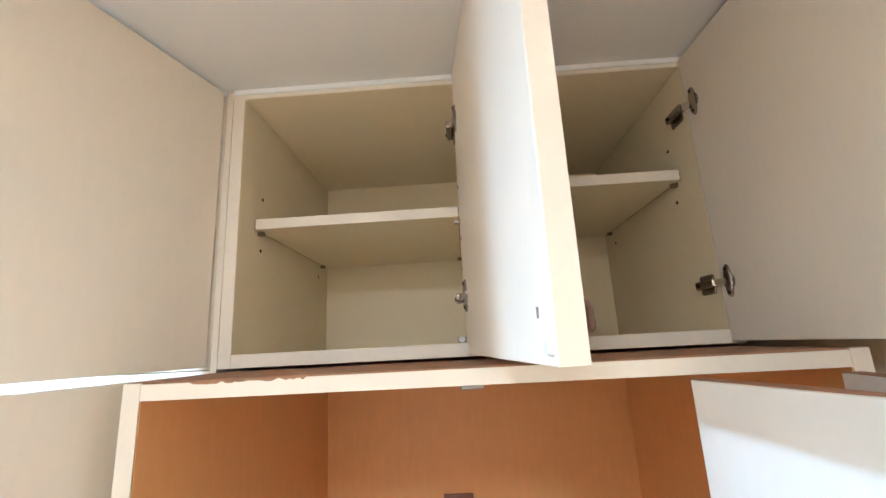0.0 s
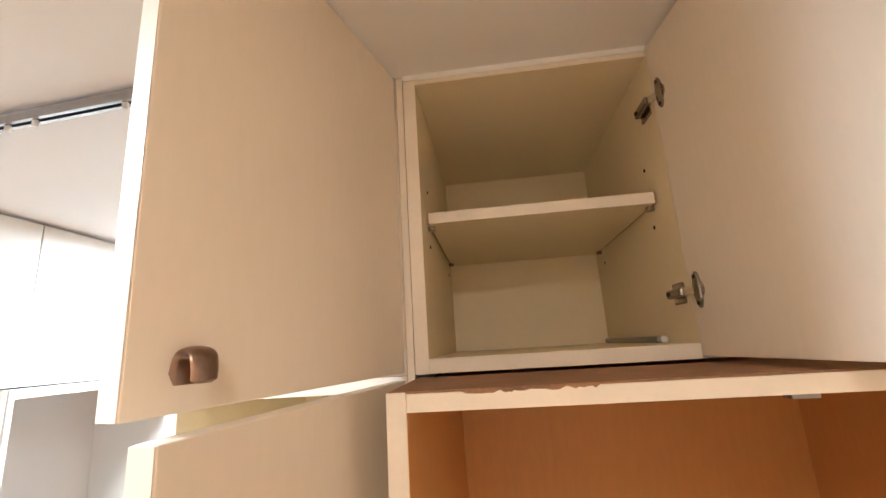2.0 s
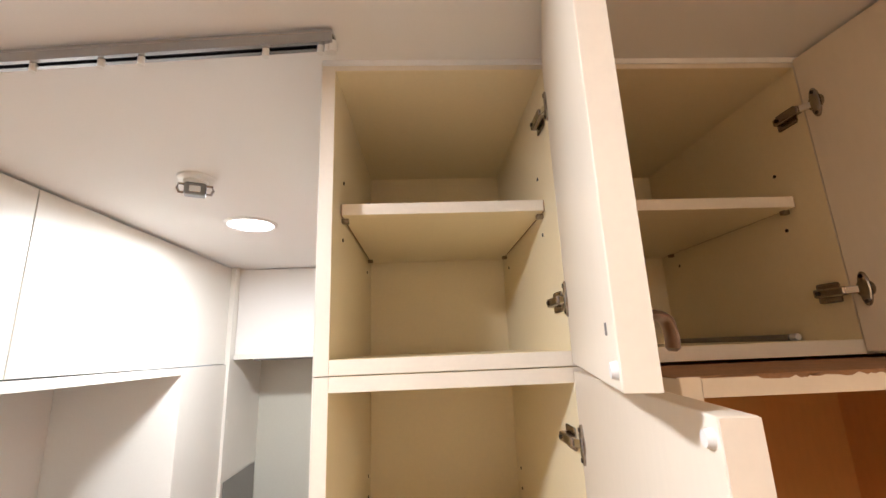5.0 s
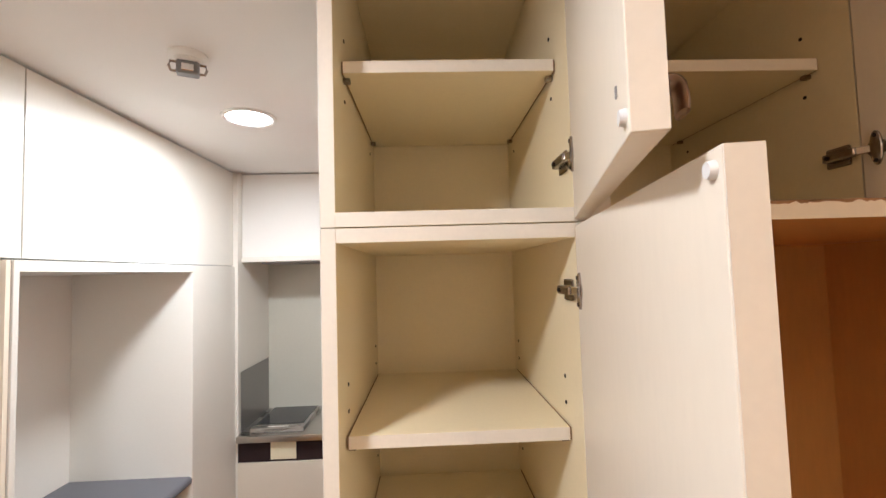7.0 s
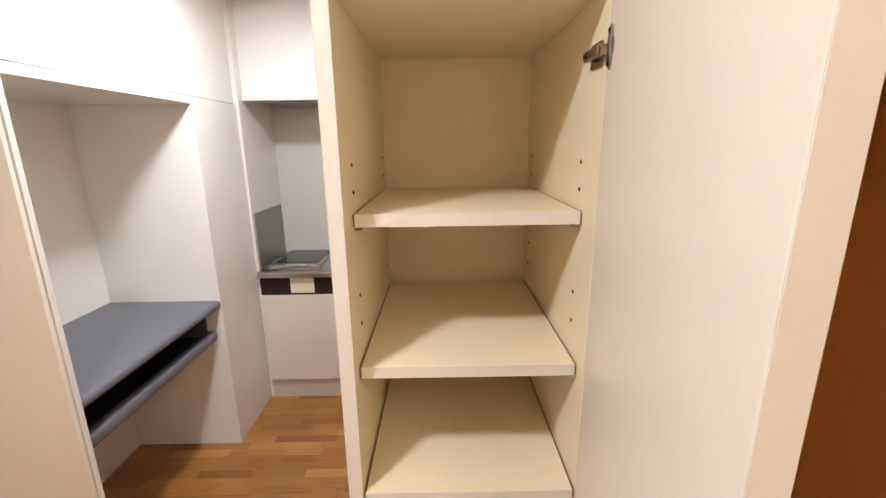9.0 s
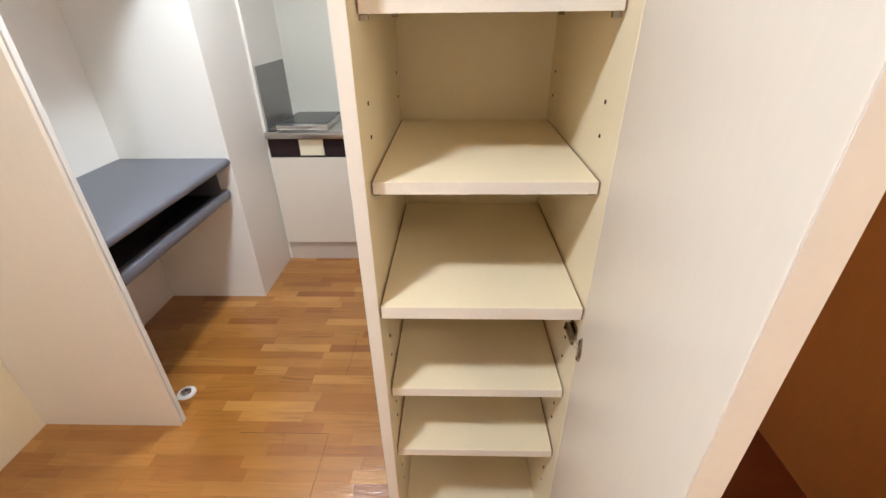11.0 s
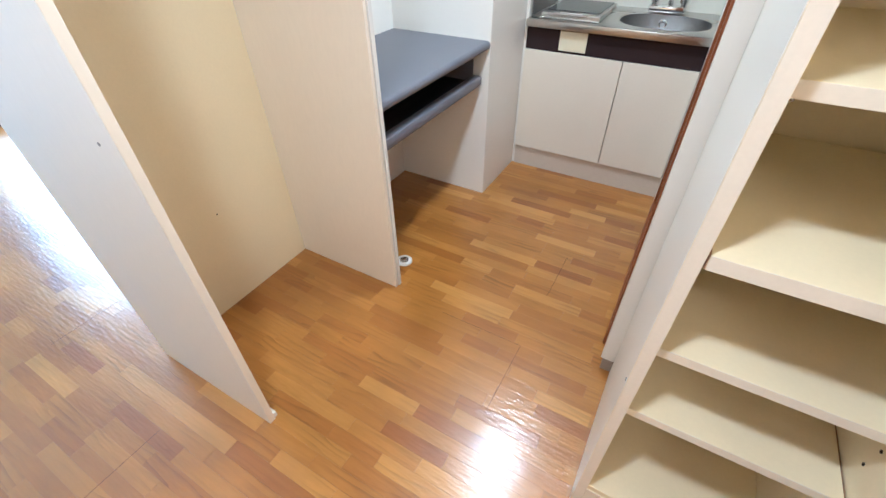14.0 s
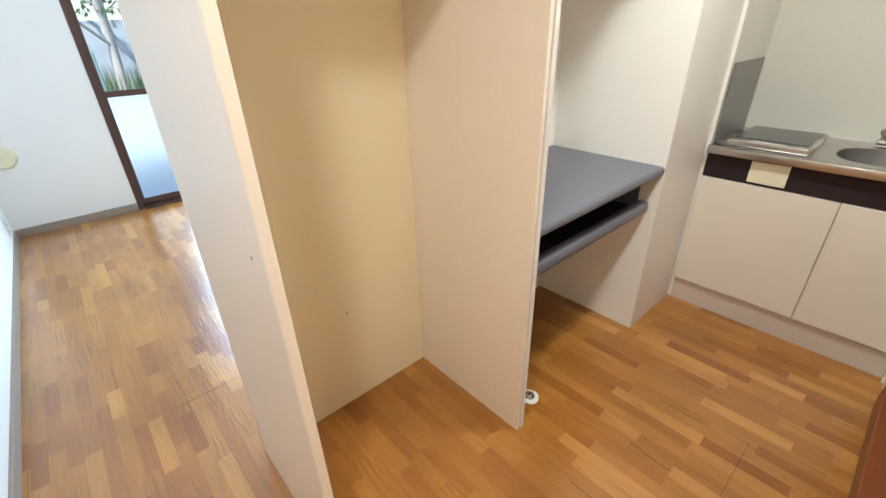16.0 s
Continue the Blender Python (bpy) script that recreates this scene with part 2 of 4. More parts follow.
# ---- builders ----
def box(lo, hi, bevel=0.0, bm=None):
    bm = bm or bmesh.new()
    c = [(a + b) / 2 for a, b in zip(lo, hi)]
    s = [abs(b - a) for a, b in zip(lo, hi)]
    made = bmesh.ops.create_cube(bm, size=1, matrix=Matrix.Translation(c) @ Matrix.Diagonal((*s, 1)))
    if bevel:
        edges = {e for v in made["verts"] for e in v.link_edges}
        bmesh.ops.bevel(bm, geom=list(edges), offset=bevel, segments=2, affect="EDGES", profile=0.5)
    return bm


def rod(a, b, r, bm=None, seg=16, r2=None):
    bm = bm or bmesh.new()
    a, b = Vector(a), Vector(b)
    d = b - a
    m = Matrix.Translation((a + b) / 2) @ d.to_track_quat("Z", "Y").to_matrix().to_4x4()
    bmesh.ops.create_cone(bm, cap_ends=True, segments=seg, radius1=r, radius2=r if r2 is None else r2, depth=d.length, matrix=m)
    return bm


def tube(points, r, bm=None, seg=12):
    """A bent pipe along points."""
    bm = bm or bmesh.new()
    pts = [Vector(p) for p in points]
    rings = []
    for i, p in enumerate(pts):
        d = (pts[min(i + 1, len(pts) - 1)] - pts[max(i - 1, 0)]).normalized()
        q = d.to_track_quat("Z", "Y").to_matrix()
        rings.append([bm.verts.new(p + q @ Vector((r * math.cos(k * math.tau / seg), r * math.sin(k * math.tau / seg), 0))) for k in range(seg)])
    for a, b in zip(rings, rings[1:]):
        for k in range(seg):
            bm.faces.new((a[k], a[(k + 1) % seg], b[(k + 1) % seg], b[k]))
    bm.faces.new(rings[0][::-1])
    bm.faces.new(rings[-1])
    return bm


def turned(profile, seg=32, bm=None, m=None):
    """A solid of revolution about z from (radius, z) pairs."""
    bm = bm or bmesh.new()
    rings = []
    for r, z in profile:
        rings.append([bm.verts.new((r * math.cos(k * math.tau / seg), r * math.sin(k * math.tau / seg), z)) for k in range(seg)])
    for a, b in zip(rings, rings[1:]):
        for k in range(seg):
            bm.faces.new((a[k], a[(k + 1) % seg], b[(k + 1) % seg], b[k]))
    bm.faces.new(rings[0][::-1])
    bm.faces.new(rings[-1])
    if m is not None:
        bmesh.ops.transform(bm, matrix=m, verts=bm.verts)
    return bm


def mesh_of(name, bm, mat, smooth=False):
    bmesh.ops.recalc_face_normals(bm, faces=bm.faces)
    me = bpy.data.meshes.new(name)
    bm.to_mesh(me)
    bm.free()
    me.materials.append(mat)
    if smooth:
        me.polygons.foreach_set("use_smooth", [True] * len(me.polygons))
        me.set_sharp_from_angle(angle=radians(40))
    return me


def part(name, bm, mat, parent, label="", o=None, m=None, smooth=False):
    """One mesh under a thing or part; o: the world place of the parent's origin, when bm is in world metres."""
    if o is not None:
        bmesh.ops.translate(bm, vec=[-c for c in o], verts=bm.verts)
    ob = new(name, mesh_of(name, bm, mat, smooth))
    ob.parent = parent
    if m is not None:
        ob.matrix_basis = m
    return tagged(ob, label)


def thing(name, o, label, category, group="", kind=""):
    ob = new(name)
    ob.empty_display_size = 0.1
    ob.location = o
    return tagged(ob, label, category, group, kind)


def solid(name, bm, mat, label, category="", kind="", smooth=False, group=""):
    return tagged(new(name, mesh_of(name, bm, mat, smooth)), label, category, group, kind)


# ---- the shell ----
X_WIN, Y_LEFT, X_END, Y_HALL, Y_FAR = -5.17, -0.185, 0.52, -0.95, 2.84
BLK_F, BLK_B = -1.660, -2.180      # front and back of the fitted closet block
ceiling = solid("ceiling", box((X_WIN - 0.1, Y_HALL - 0.1, CEIL), (X_END + 0.1, Y_FAR + 0.1, CEIL + 0.1)), PAPER, "white papered ceiling over the whole flat", kind="structure")
solid("wall_hall", box((-2.2, Y_HALL - 0.1, 0), (X_END + 0.1, Y_HALL, CEIL)), TAN, "unseen plain hall wall, tinted tan to bounce warm light", kind="structure")
solid("wall_east", box((X_END, Y_HALL, 0), (X_END + 0.1, Y_FAR, CEIL)), TAN, "unseen plain end wall, tinted tan to bounce warm light", kind="structure")
solid("wall_return", box((-2.3, Y_HALL - 0.1, 0), (-2.2, Y_LEFT - 0.1, CEIL)), PAPER, "white papered wall return", kind="structure")
solid("wall_south", box((X_WIN, Y_LEFT - 0.1, 0), (-2.2, Y_LEFT, CEIL)), PAPER, "white papered wall of the main room", kind="structure")
solid("wall_north", box((X_WIN, Y_FAR, 0), (X_END, Y_FAR + 0.1, CEIL)), PAPER, "white papered wall behind the kitchen", kind="structure")
solid("baseboard_south", box((X_WIN, Y_LEFT, 0), (-2.2, Y_LEFT + 0.012, 0.06), 0.002), SKIRT, "grey-brown skirting along the white wall", kind="structure")
solid("baseboard_west", box((X_WIN, Y_LEFT + 0.012, 0), (X_WIN + 0.012, 0.573, 0.06), 0.002), SKIRT, "grey-brown skirting beside the window", kind="structure")
# window wall with its opening
WIN_Y0, WIN_Y1, WIN_Z = 0.575, 2.30, 1.95
bm = box((X_WIN - 0.12, Y_LEFT - 0.1, 0), (X_WIN, WIN_Y0, CEIL))
box((X_WIN - 0.12, WIN_Y1, 0), (X_WIN, Y_FAR + 0.1, CEIL), bm=bm)
box((X_WIN - 0.12, WIN_Y0, WIN_Z), (X_WIN, WIN_Y1, CEIL), bm=bm)
solid("wall_west", bm, PAPER, "white papered window wall", kind="structure")


def window():
    o = (X_WIN, (WIN_Y0 + WIN_Y1) / 2, 0)
    w = thing("window_1", o, "brown aluminium sliding balcony window with frosted lower panes", "window", kind="structure")
    x0, x1 = X_WIN - 0.08, X_WIN + 0.006
    part("frame_jamb", box((x0, WIN_Y0, 0), (x1, WIN_Y0 + 0.035, WIN_Z), 0.003), BRONZE_ALU, w, o=o)
    part("frame_jamb", box((x0, WIN_Y1 - 0.035, 0), (x1, WIN_Y1, WIN_Z), 0.003), BRONZE_ALU, w, o=o)
    part("frame_head", box((x0, WIN_Y0 + 0.035, WIN_Z - 0.04), (x1, WIN_Y1 - 0.035, WIN_Z), 0.003), BRONZE_ALU, w, o=o)
    part("frame_sill", box((x0, WIN_Y0 + 0.035, 0.0), (x1 + 0.03, WIN_Y1 - 0.035, 0.022), 0.003), BRONZE_ALU, w, o=o)
    mid = (WIN_Y0 + WIN_Y1) / 2
    for k, (a, b, x) in enumerate(((WIN_Y0 + 0.035, mid + 0.02, X_WIN - 0.03), (mid - 0.02, WIN_Y1 - 0.035, X_WIN - 0.06))):
        s = part("sash", box((x - 0.012, a, 0.024), (x + 0.012, a + 0.03, WIN_Z - 0.042), 0.002), BRONZE_ALU, w, "brown aluminium sliding sash", o=o)
        part("stile", box((x - 0.012, b - 0.03, 0.024), (x + 0.012, b, WIN_Z - 0.042), 0.002), BRONZE_ALU, s, o=o)
        part("bottom_rail", box((x - 0.012, a + 0.03, 0.024), (x + 0.012, b - 0.03, 0.075), 0.002), BRONZE_ALU, s, o=o)
        part("middle_rail", box((x - 0.012, a + 0.03, 0.872), (x + 0.012, b - 0.03, 0.915), 0.002), BRONZE_ALU, s, o=o)
        part("top_rail", box((x - 0.012, a + 0.03, WIN_Z - 0.09), (x + 0.012, b - 0.03, WIN_Z - 0.042), 0.002), BRONZE_ALU, s, o=o)
        p = part("frosted_pane", box((x - 0.002, a + 0.03, 0.075), (x + 0.002, b - 0.03, 0.872)), FROST, s, "frosted lower pane", o=o)
        q = part("clear_pane", box((x - 0.002, a + 0.03, 0.915), (x + 0.002, b - 0.03, WIN_Z - 0.09)), GLASS, s, "clear upper pane", o=o)
        p.visible_shadow = q.visible_shadow = False


window()


# ---- tall cabinet row ----
Y_UP = 0.69


def hinge(parent, o, p, door_dir, z):
    """A cup hinge: plate on the cabinet side, arm, cup on the door."""
    x, y = p
    pl = part("hinge", box((x - 0.004, y + 0.012, z - 0.016), (x, y + 0.052, z + 0.016), 0.003), NICKEL, parent, "nickel cup hinge", o=o)
    part("hinge_arm", box((x - 0.016, y - 0.004, z - 0.007), (x - 0.004, y + 0.048, z + 0.007), 0.003), NICKEL, pl, o=o)
    part("hinge_screw", rod((x - 0.018, y + 0.038, z), (x - 0.0155, y + 0.038, z), 0.0032), HOLE, pl, o=o)
    dx, dy = door_dir
    nx, ny = -dy, dx
    if nx > 0:
        nx, ny = -nx, -ny
    c = Vector((x + 0.002 + dx * 0.020, y - 0.003 + dy * 0.020, z))
    b2 = rod(c - Vector((nx, ny, 0)) * 0.004, c + Vector((nx, ny, 0)) * 0.004, 0.0135)
    part("hinge_cup", b2, NICKEL, pl, o=o, smooth=True)
    a0 = Vector((x - 0.010, y + 0.002, z))
    dl = c - a0
    b4 = box((0, -0.0035, -0.006), (dl.length, 0.0035, 0.006), 0.0015)
    bmesh.ops.transform(b4, matrix=Matrix.Translation(a0) @ Matrix.Rotation(math.atan2(dl.y, dl.x), 4, "Z"), verts=b4.verts)
    part("hinge_link", b4, CHROME, pl, "bright link", o=o)
    b3 = turned([(0.5, -0.002), (0.5, 0.001), (0.42, 0.0026), (0.1, 0.003)], seg=24)
    turn = Matrix.Rotation(math.atan2(ny, nx), 4, "Z") @ Matrix.Rotation(math.pi / 2, 4, "Y")
    bmesh.ops.transform(b3, matrix=Matrix.Translation(c + Vector((nx, ny, 0)) * 0.004) @ turn @ Matrix.Diagonal((0.052, 0.017, 1, 1)), verts=b3.verts)
    part("hinge_flange", b3, NICKEL, pl, o=o, smooth=True)
    for k in (-0.019, 0.019):
        e = c + Vector((nx * 0.0065, ny * 0.0065, k))
        part("hinge_screw", rod(e, e + Vector((nx, ny, 0)) * 0.0012, 0.003, seg=10), HOLE, pl, o=o)


def knob_mesh():
    """A hooked finger pull: foot on the door, rounded top, lip hanging down in front."""
    bm = bmesh.new()
    path = [(0.001, -0.018), (0.0, -0.006), (-0.002, 0.004)]
    for k in range(1, 8):
        a = math.pi * k / 8
        path.append((-0.014 + 0.012 * math.cos(a), 0.004 + 0.011 * math.sin(a)))
    path += [(-0.026, 0.003), (-0.027, -0.006), (-0.0265, -0.014), (-0.0262, -0.017)]
    n, rings = len(path), []
    for i, (y, z) in enumerate(path):
        p, q = path[max(i - 1, 0)], path[min(i + 1, n - 1)]
        d = Vector((0, q[0] - p[0], q[1] - p[1])).normalized()
        nrm = d.cross(Vector((1, 0, 0)))
        f = i / (n - 1)
        w = 0.019 - 0.004 * f - (0.005 if i in (0, n - 1) else 0)
        t = 0.005 if 0 < i < n - 1 else 0.0022
        rings.append([bm.verts.new(Vector((w * math.cos(k * math.tau / 14), y, z)) + nrm * (t * math.sin(k * math.tau / 14))) for k in range(14)])
    for a, b in zip(rings, rings[1:]):
        for k in range(14):
            bm.faces.new((a[k], a[(k + 1) % 14], b[(k + 1) % 14], b[k]))
    bm.faces.new(rings[0][::-1])
    bm.faces.new(rings[-1])
    return bm


def door(parent, o, hx, hy, z0, z1, w, angle, knob_z, t=0.021, buffer_low=True, plate=0.03):
    """A door hung on its right edge, swung out by angle."""
    m = Matrix.Translation((hx - o[0], hy - o[1], z0 - o[2])) @ Matrix.Rotation(radians(angle), 4, "Z")
    d = part("door", box((-w, -t, 0), (0, 0, z1 - z0), 0.0012), CREAM, parent, "open cream laminate door", m=m)
    part("edge_band", box((-w - 0.0012, -t + 0.0005, 0.0005), (-w - 0.0002, -0.0005, z1 - z0 - 0.0005)), EDGE, d, "pale edge band")
    part("knob", knob_mesh(), BRONZE, d, "bronze bow pull", m=Matrix.Translation((-w + 0.045, -t, knob_z - z0)) @ Matrix.Scale(0.73, 4), smooth=True)
    part("strike_plate", box((-w + plate, 0, knob_z - z0 - 0.001), (-w + plate + 0.003, 0.0012, knob_z - z0 + 0.007), 0.0005), DARKSTEEL, d)
    bz = 0.012 if buffer_low else z1 - z0 - 0.012
    part("buffer", rod((-w + 0.009, 0, bz), (-w + 0.009, 0.004, bz), 0.0056, seg=14, r2=0.0045), PLASTIC, d, "white rubber buffer", smooth=True)
    return d, (-math.cos(radians(angle)), -math.sin(radians(angle)))


def peg(parent, o, x, y, z, s=1):
    part("peg_hole", rod((x - 0.0012 * s, y, z), (x + 0.0012 * s, y, z), 0.0032, seg=10), HOLE, parent, o=o)


def shelf(parent, o, x0, x1, y0, y1, z0, z1, pins=True):
    s = part("shelf", box((x0 + 0.0036, y0, z0), (x1 - 0.0036, y1, z1), 0.001), CREAM_IN, parent, o=o)
    part("shelf_edge", box((x0 + 0.004, y0 - 0.001, z0 + 0.0003), (x1 - 0.004, y0 - 0.0001, z1 - 0.0003)), EDGE, s, o=o)
    # brown end strips draw the shade in the gap beside each shelf
    for x in (x0 + 0.0018, x1 - 0.0035):
        part("gap_shade", box((x, y0 + 0.0004, z0 + 0.0004), (x + 0.0017, y1 - 0.001, z1 - 0.0004)), RAW, s, "dark brown strip for the shaded gap at the shelf end", o=o)
    if pins:
        for x, sg in ((x0, 1), (x1, -1)):
            for y in (y0 + 0.02, y1 - 0.04):
                part("shelf_pin", box((x, y - 0.005, z0 - 0.008), (x + sg * 0.012, y + 0.005, z0 - 0.0003), 0.001), NICKEL, s, o=o)


def upper_cabinet(x0, x1, depth, shelf_z, dang, dw, hinge_x, label):
    o = ((x0 + x1) / 2, Y_UP + depth / 2, 1.694)
    t, z0, z1, tt = 0.022, 1.694, 2.203, 0.016
    c = thing("upper_cabinet", o, label, "cabinet", group="upper cabinets by the ceiling")
    y0, y1 = Y_UP, Y_UP + depth
    part("side_panel", box((x0, y0, z0), (x0 + t, y1, z1), 0.001), CREAM_IN, c, o=o)
    part("side_panel", box((x1 - t, y0, z0), (x1, y1, z1), 0.001), CREAM_IN, c, o=o)
    part("bottom_panel", box((x0 + t, y0, z0), (x1 - t, y1, z0 + t), 0.001), CREAM_IN, c, o=o)
    part("top_panel", box((x0 + t, y0, z1 - tt), (x1 - t, y1, z1), 0.001), CREAM_IN, c, o=o)
    part("back_panel", box((x0 + t, y1 - 0.006, z0 + t), (x1 - t, y1, z1 - tt)), CREAM_IN, c, o=o)
    for a, b in (((x0 + 0.0005, y0 - 0.001, z0), (x0 + t - 0.0005, y0 - 0.0001, z1)), ((x1 - t + 0.0005, y0 - 0.001, z0), (x1 - 0.0005, y0 - 0.0001, z1)),
                 ((x0 + t, y0 - 0.001, z0 + 0.0005), (x1 - t, y0 - 0.0001, z0 + t - 0.0005)), ((x0 + t, y0 - 0.001, z1 - tt + 0.0005), (x1 - t, y0 - 0.0001, z1 - 0.0005))):
        part("edge_band", box(a, b), EDGE, c, o=o)
    part("ceiling_bead", box((x0 + 0.001, y0 - 0.004, z1 - 0.0075), (x1 - 0.001, y0 - 0.0012, z1 + 0.0028), 0.0008), BEAD, c, "white sealant bead under the ceiling", o=o)
    if x0 < -0.7:
        part("outer_skin", box((x0 - 0.0012, y0, z0), (x0 - 0.0001, y1, z1)), PANEL, c, "white outer face", o=o)
    shelf(c, o, x0 + t, x1 - t, y0 + 0.055, y1 - 0.02, shelf_z - 0.02, shelf_z)
    for y in (y0 + 0.085, y1 - 0.08):
        for z in (shelf_z + 0.05, shelf_z - 0.055):
            peg(c, o, x0 + t, y, z)
            peg(c, o, x1 - t, y, z)
    d, dd = door(c, o, hinge_x, Y_UP - 0.003, z0 + 0.004, 2.1995, dw, dang, 1.731)
    hinge(c, o, (x1 - t, y0), dd, 2.104)
    hinge(c, o, (x1 - t, y0), dd, 1.79)
    return c


upper_cabinet(-0.776, -0.3805, 0.478, 1.970, 74.8, 0.404, -0.4028, "open cream upper cabinet with one shelf above the shoe cabinet")
upper_cabinet(-0.368, 0.069, 0.50, 1.966, 96.9, 0.432, 0.0465, "open cream upper cabinet with one shelf above the wardrobe")
upper_cabinet(0.071, 0.483, 0.50, 2.010, 93, 0.40, 0.4605, "open cream upper cabinet with one shelf beside the end wall")
solid("trim_filler", box((-0.3797, Y_UP - 0.001, 0), (-0.3688, 1.17, 2.203)), EDGE, "narrow cream filler between the cabinets", kind="structure")



def tall_cabinet():
    x0, x1, y0, y1, z1, t = -0.776, -0.3805, Y_UP, 1.17, 1.6925, 0.022
    o = ((x0 + x1) / 2, (y0 + y1) / 2, 0)
    c = thing("tall_cabinet", o, "tall open cream shoe cabinet with shelves on the wooden floor", "cabinet")
    part("side_panel", box((x0, y0, 0), (x0 + t, y1, z1), 0.001), CREAM_IN, c, o=o)
    part("side_panel", box((x1 - t, y0, 0), (x1, y1, z1), 0.001), CREAM_IN, c, o=o)
    part("top_panel", box((x0 + t, y0, z1 - t), (x1 - t, y1, z1), 0.001), CREAM_IN, c, o=o)
    part("back_panel", box((x0 + t, y1 - 0.006, 0.174), (x1 - t, y1, z1 - t)), CREAM_IN, c, o=o)
    part("bottom_panel", box((x0 + t, y0 + 0.002, 0.154), (x1 - t, y1 - 0.006, 0.174), 0.001), CREAM_IN, c, o=o)
    part("outer_skin", box((x0 - 0.0012, y0, 0), (x0 - 0.0001, y1, z1)), PANEL, c, "white outer face", o=o)
    part("plinth", box((x0 + t, y0, 0), (x1 - t, y0 + 0.02, 0.1535), 0.001), CREAM, c, "cream plinth board", o=o)
    for a, b in (((x0 + 0.0005, y0 - 0.001, 0.002), (x0 + t - 0.0005, y0 - 0.0001, z1)), ((x1 - t + 0.0005, y0 - 0.001, 0.002), (x1 - 0.0005, y0 - 0.0001, z1)),
                 ((x0 + t, y0 - 0.001, z1 - t + 0.0005), (x1 - t, y0 - 0.0001, z1 - 0.0005))):
        part("edge_band", box(a, b), EDGE, c, o=o)
    for z, y, th, pins in ((1.377, 0.742, 0.020, True), (1.132, 0.722, 0.020, True), (0.917, 0.692, 0.024, False), (0.692, 0.718, 0.020, True), (0.502, 0.716, 0.020, True)):
        shelf(c, o, x0 + t, x1 - t, y, y1 - 0.03, z - th, z, pins)
    for z in (1.415, 1.22, 0.60):
        part("screw_cap", rod((x0 - 0.0012, y0 + 0.012, z), (x0 - 0.0026, y0 + 0.012, z), 0.0035, seg=10), SATIN, c, o=o)
    for x in (x0 + t, x1 - t):
        for y in (0.765, 1.12):
            for z in (1.45, 1.408, 1.24, 1.19, 0.79, 0.74, 0.60, 0.555, 0.37, 0.32):
                peg(c, o, x, y, z)
    d, dd = door(c, o, -0.4028, Y_UP - 0.003, 0.10, 1.687, 0.411, 80.7, 0.845, buffer_low=False, plate=0.066)
    for z in (1.592, 0.845, 0.20):
        hinge(c, o, (x1 - t, y0), dd, z)


tall_cabinet()
# grey strip low along the right wall, with a white peg in front
es = thing("grey_strip", (0.037, 0.97, 1.7165), "grey strip along the right wall inside the upper cabinet", "strip")
part("strip", box((-0.008, -0.165, 0), (0.008, 0.175, 0.011), 0.002), DARKSTEEL, es)
part("end_peg", rod((0, -0.180, 0.006), (0, -0.166, 0.006), 0.006, seg=12), PLASTIC, es, "white end peg", smooth=True)


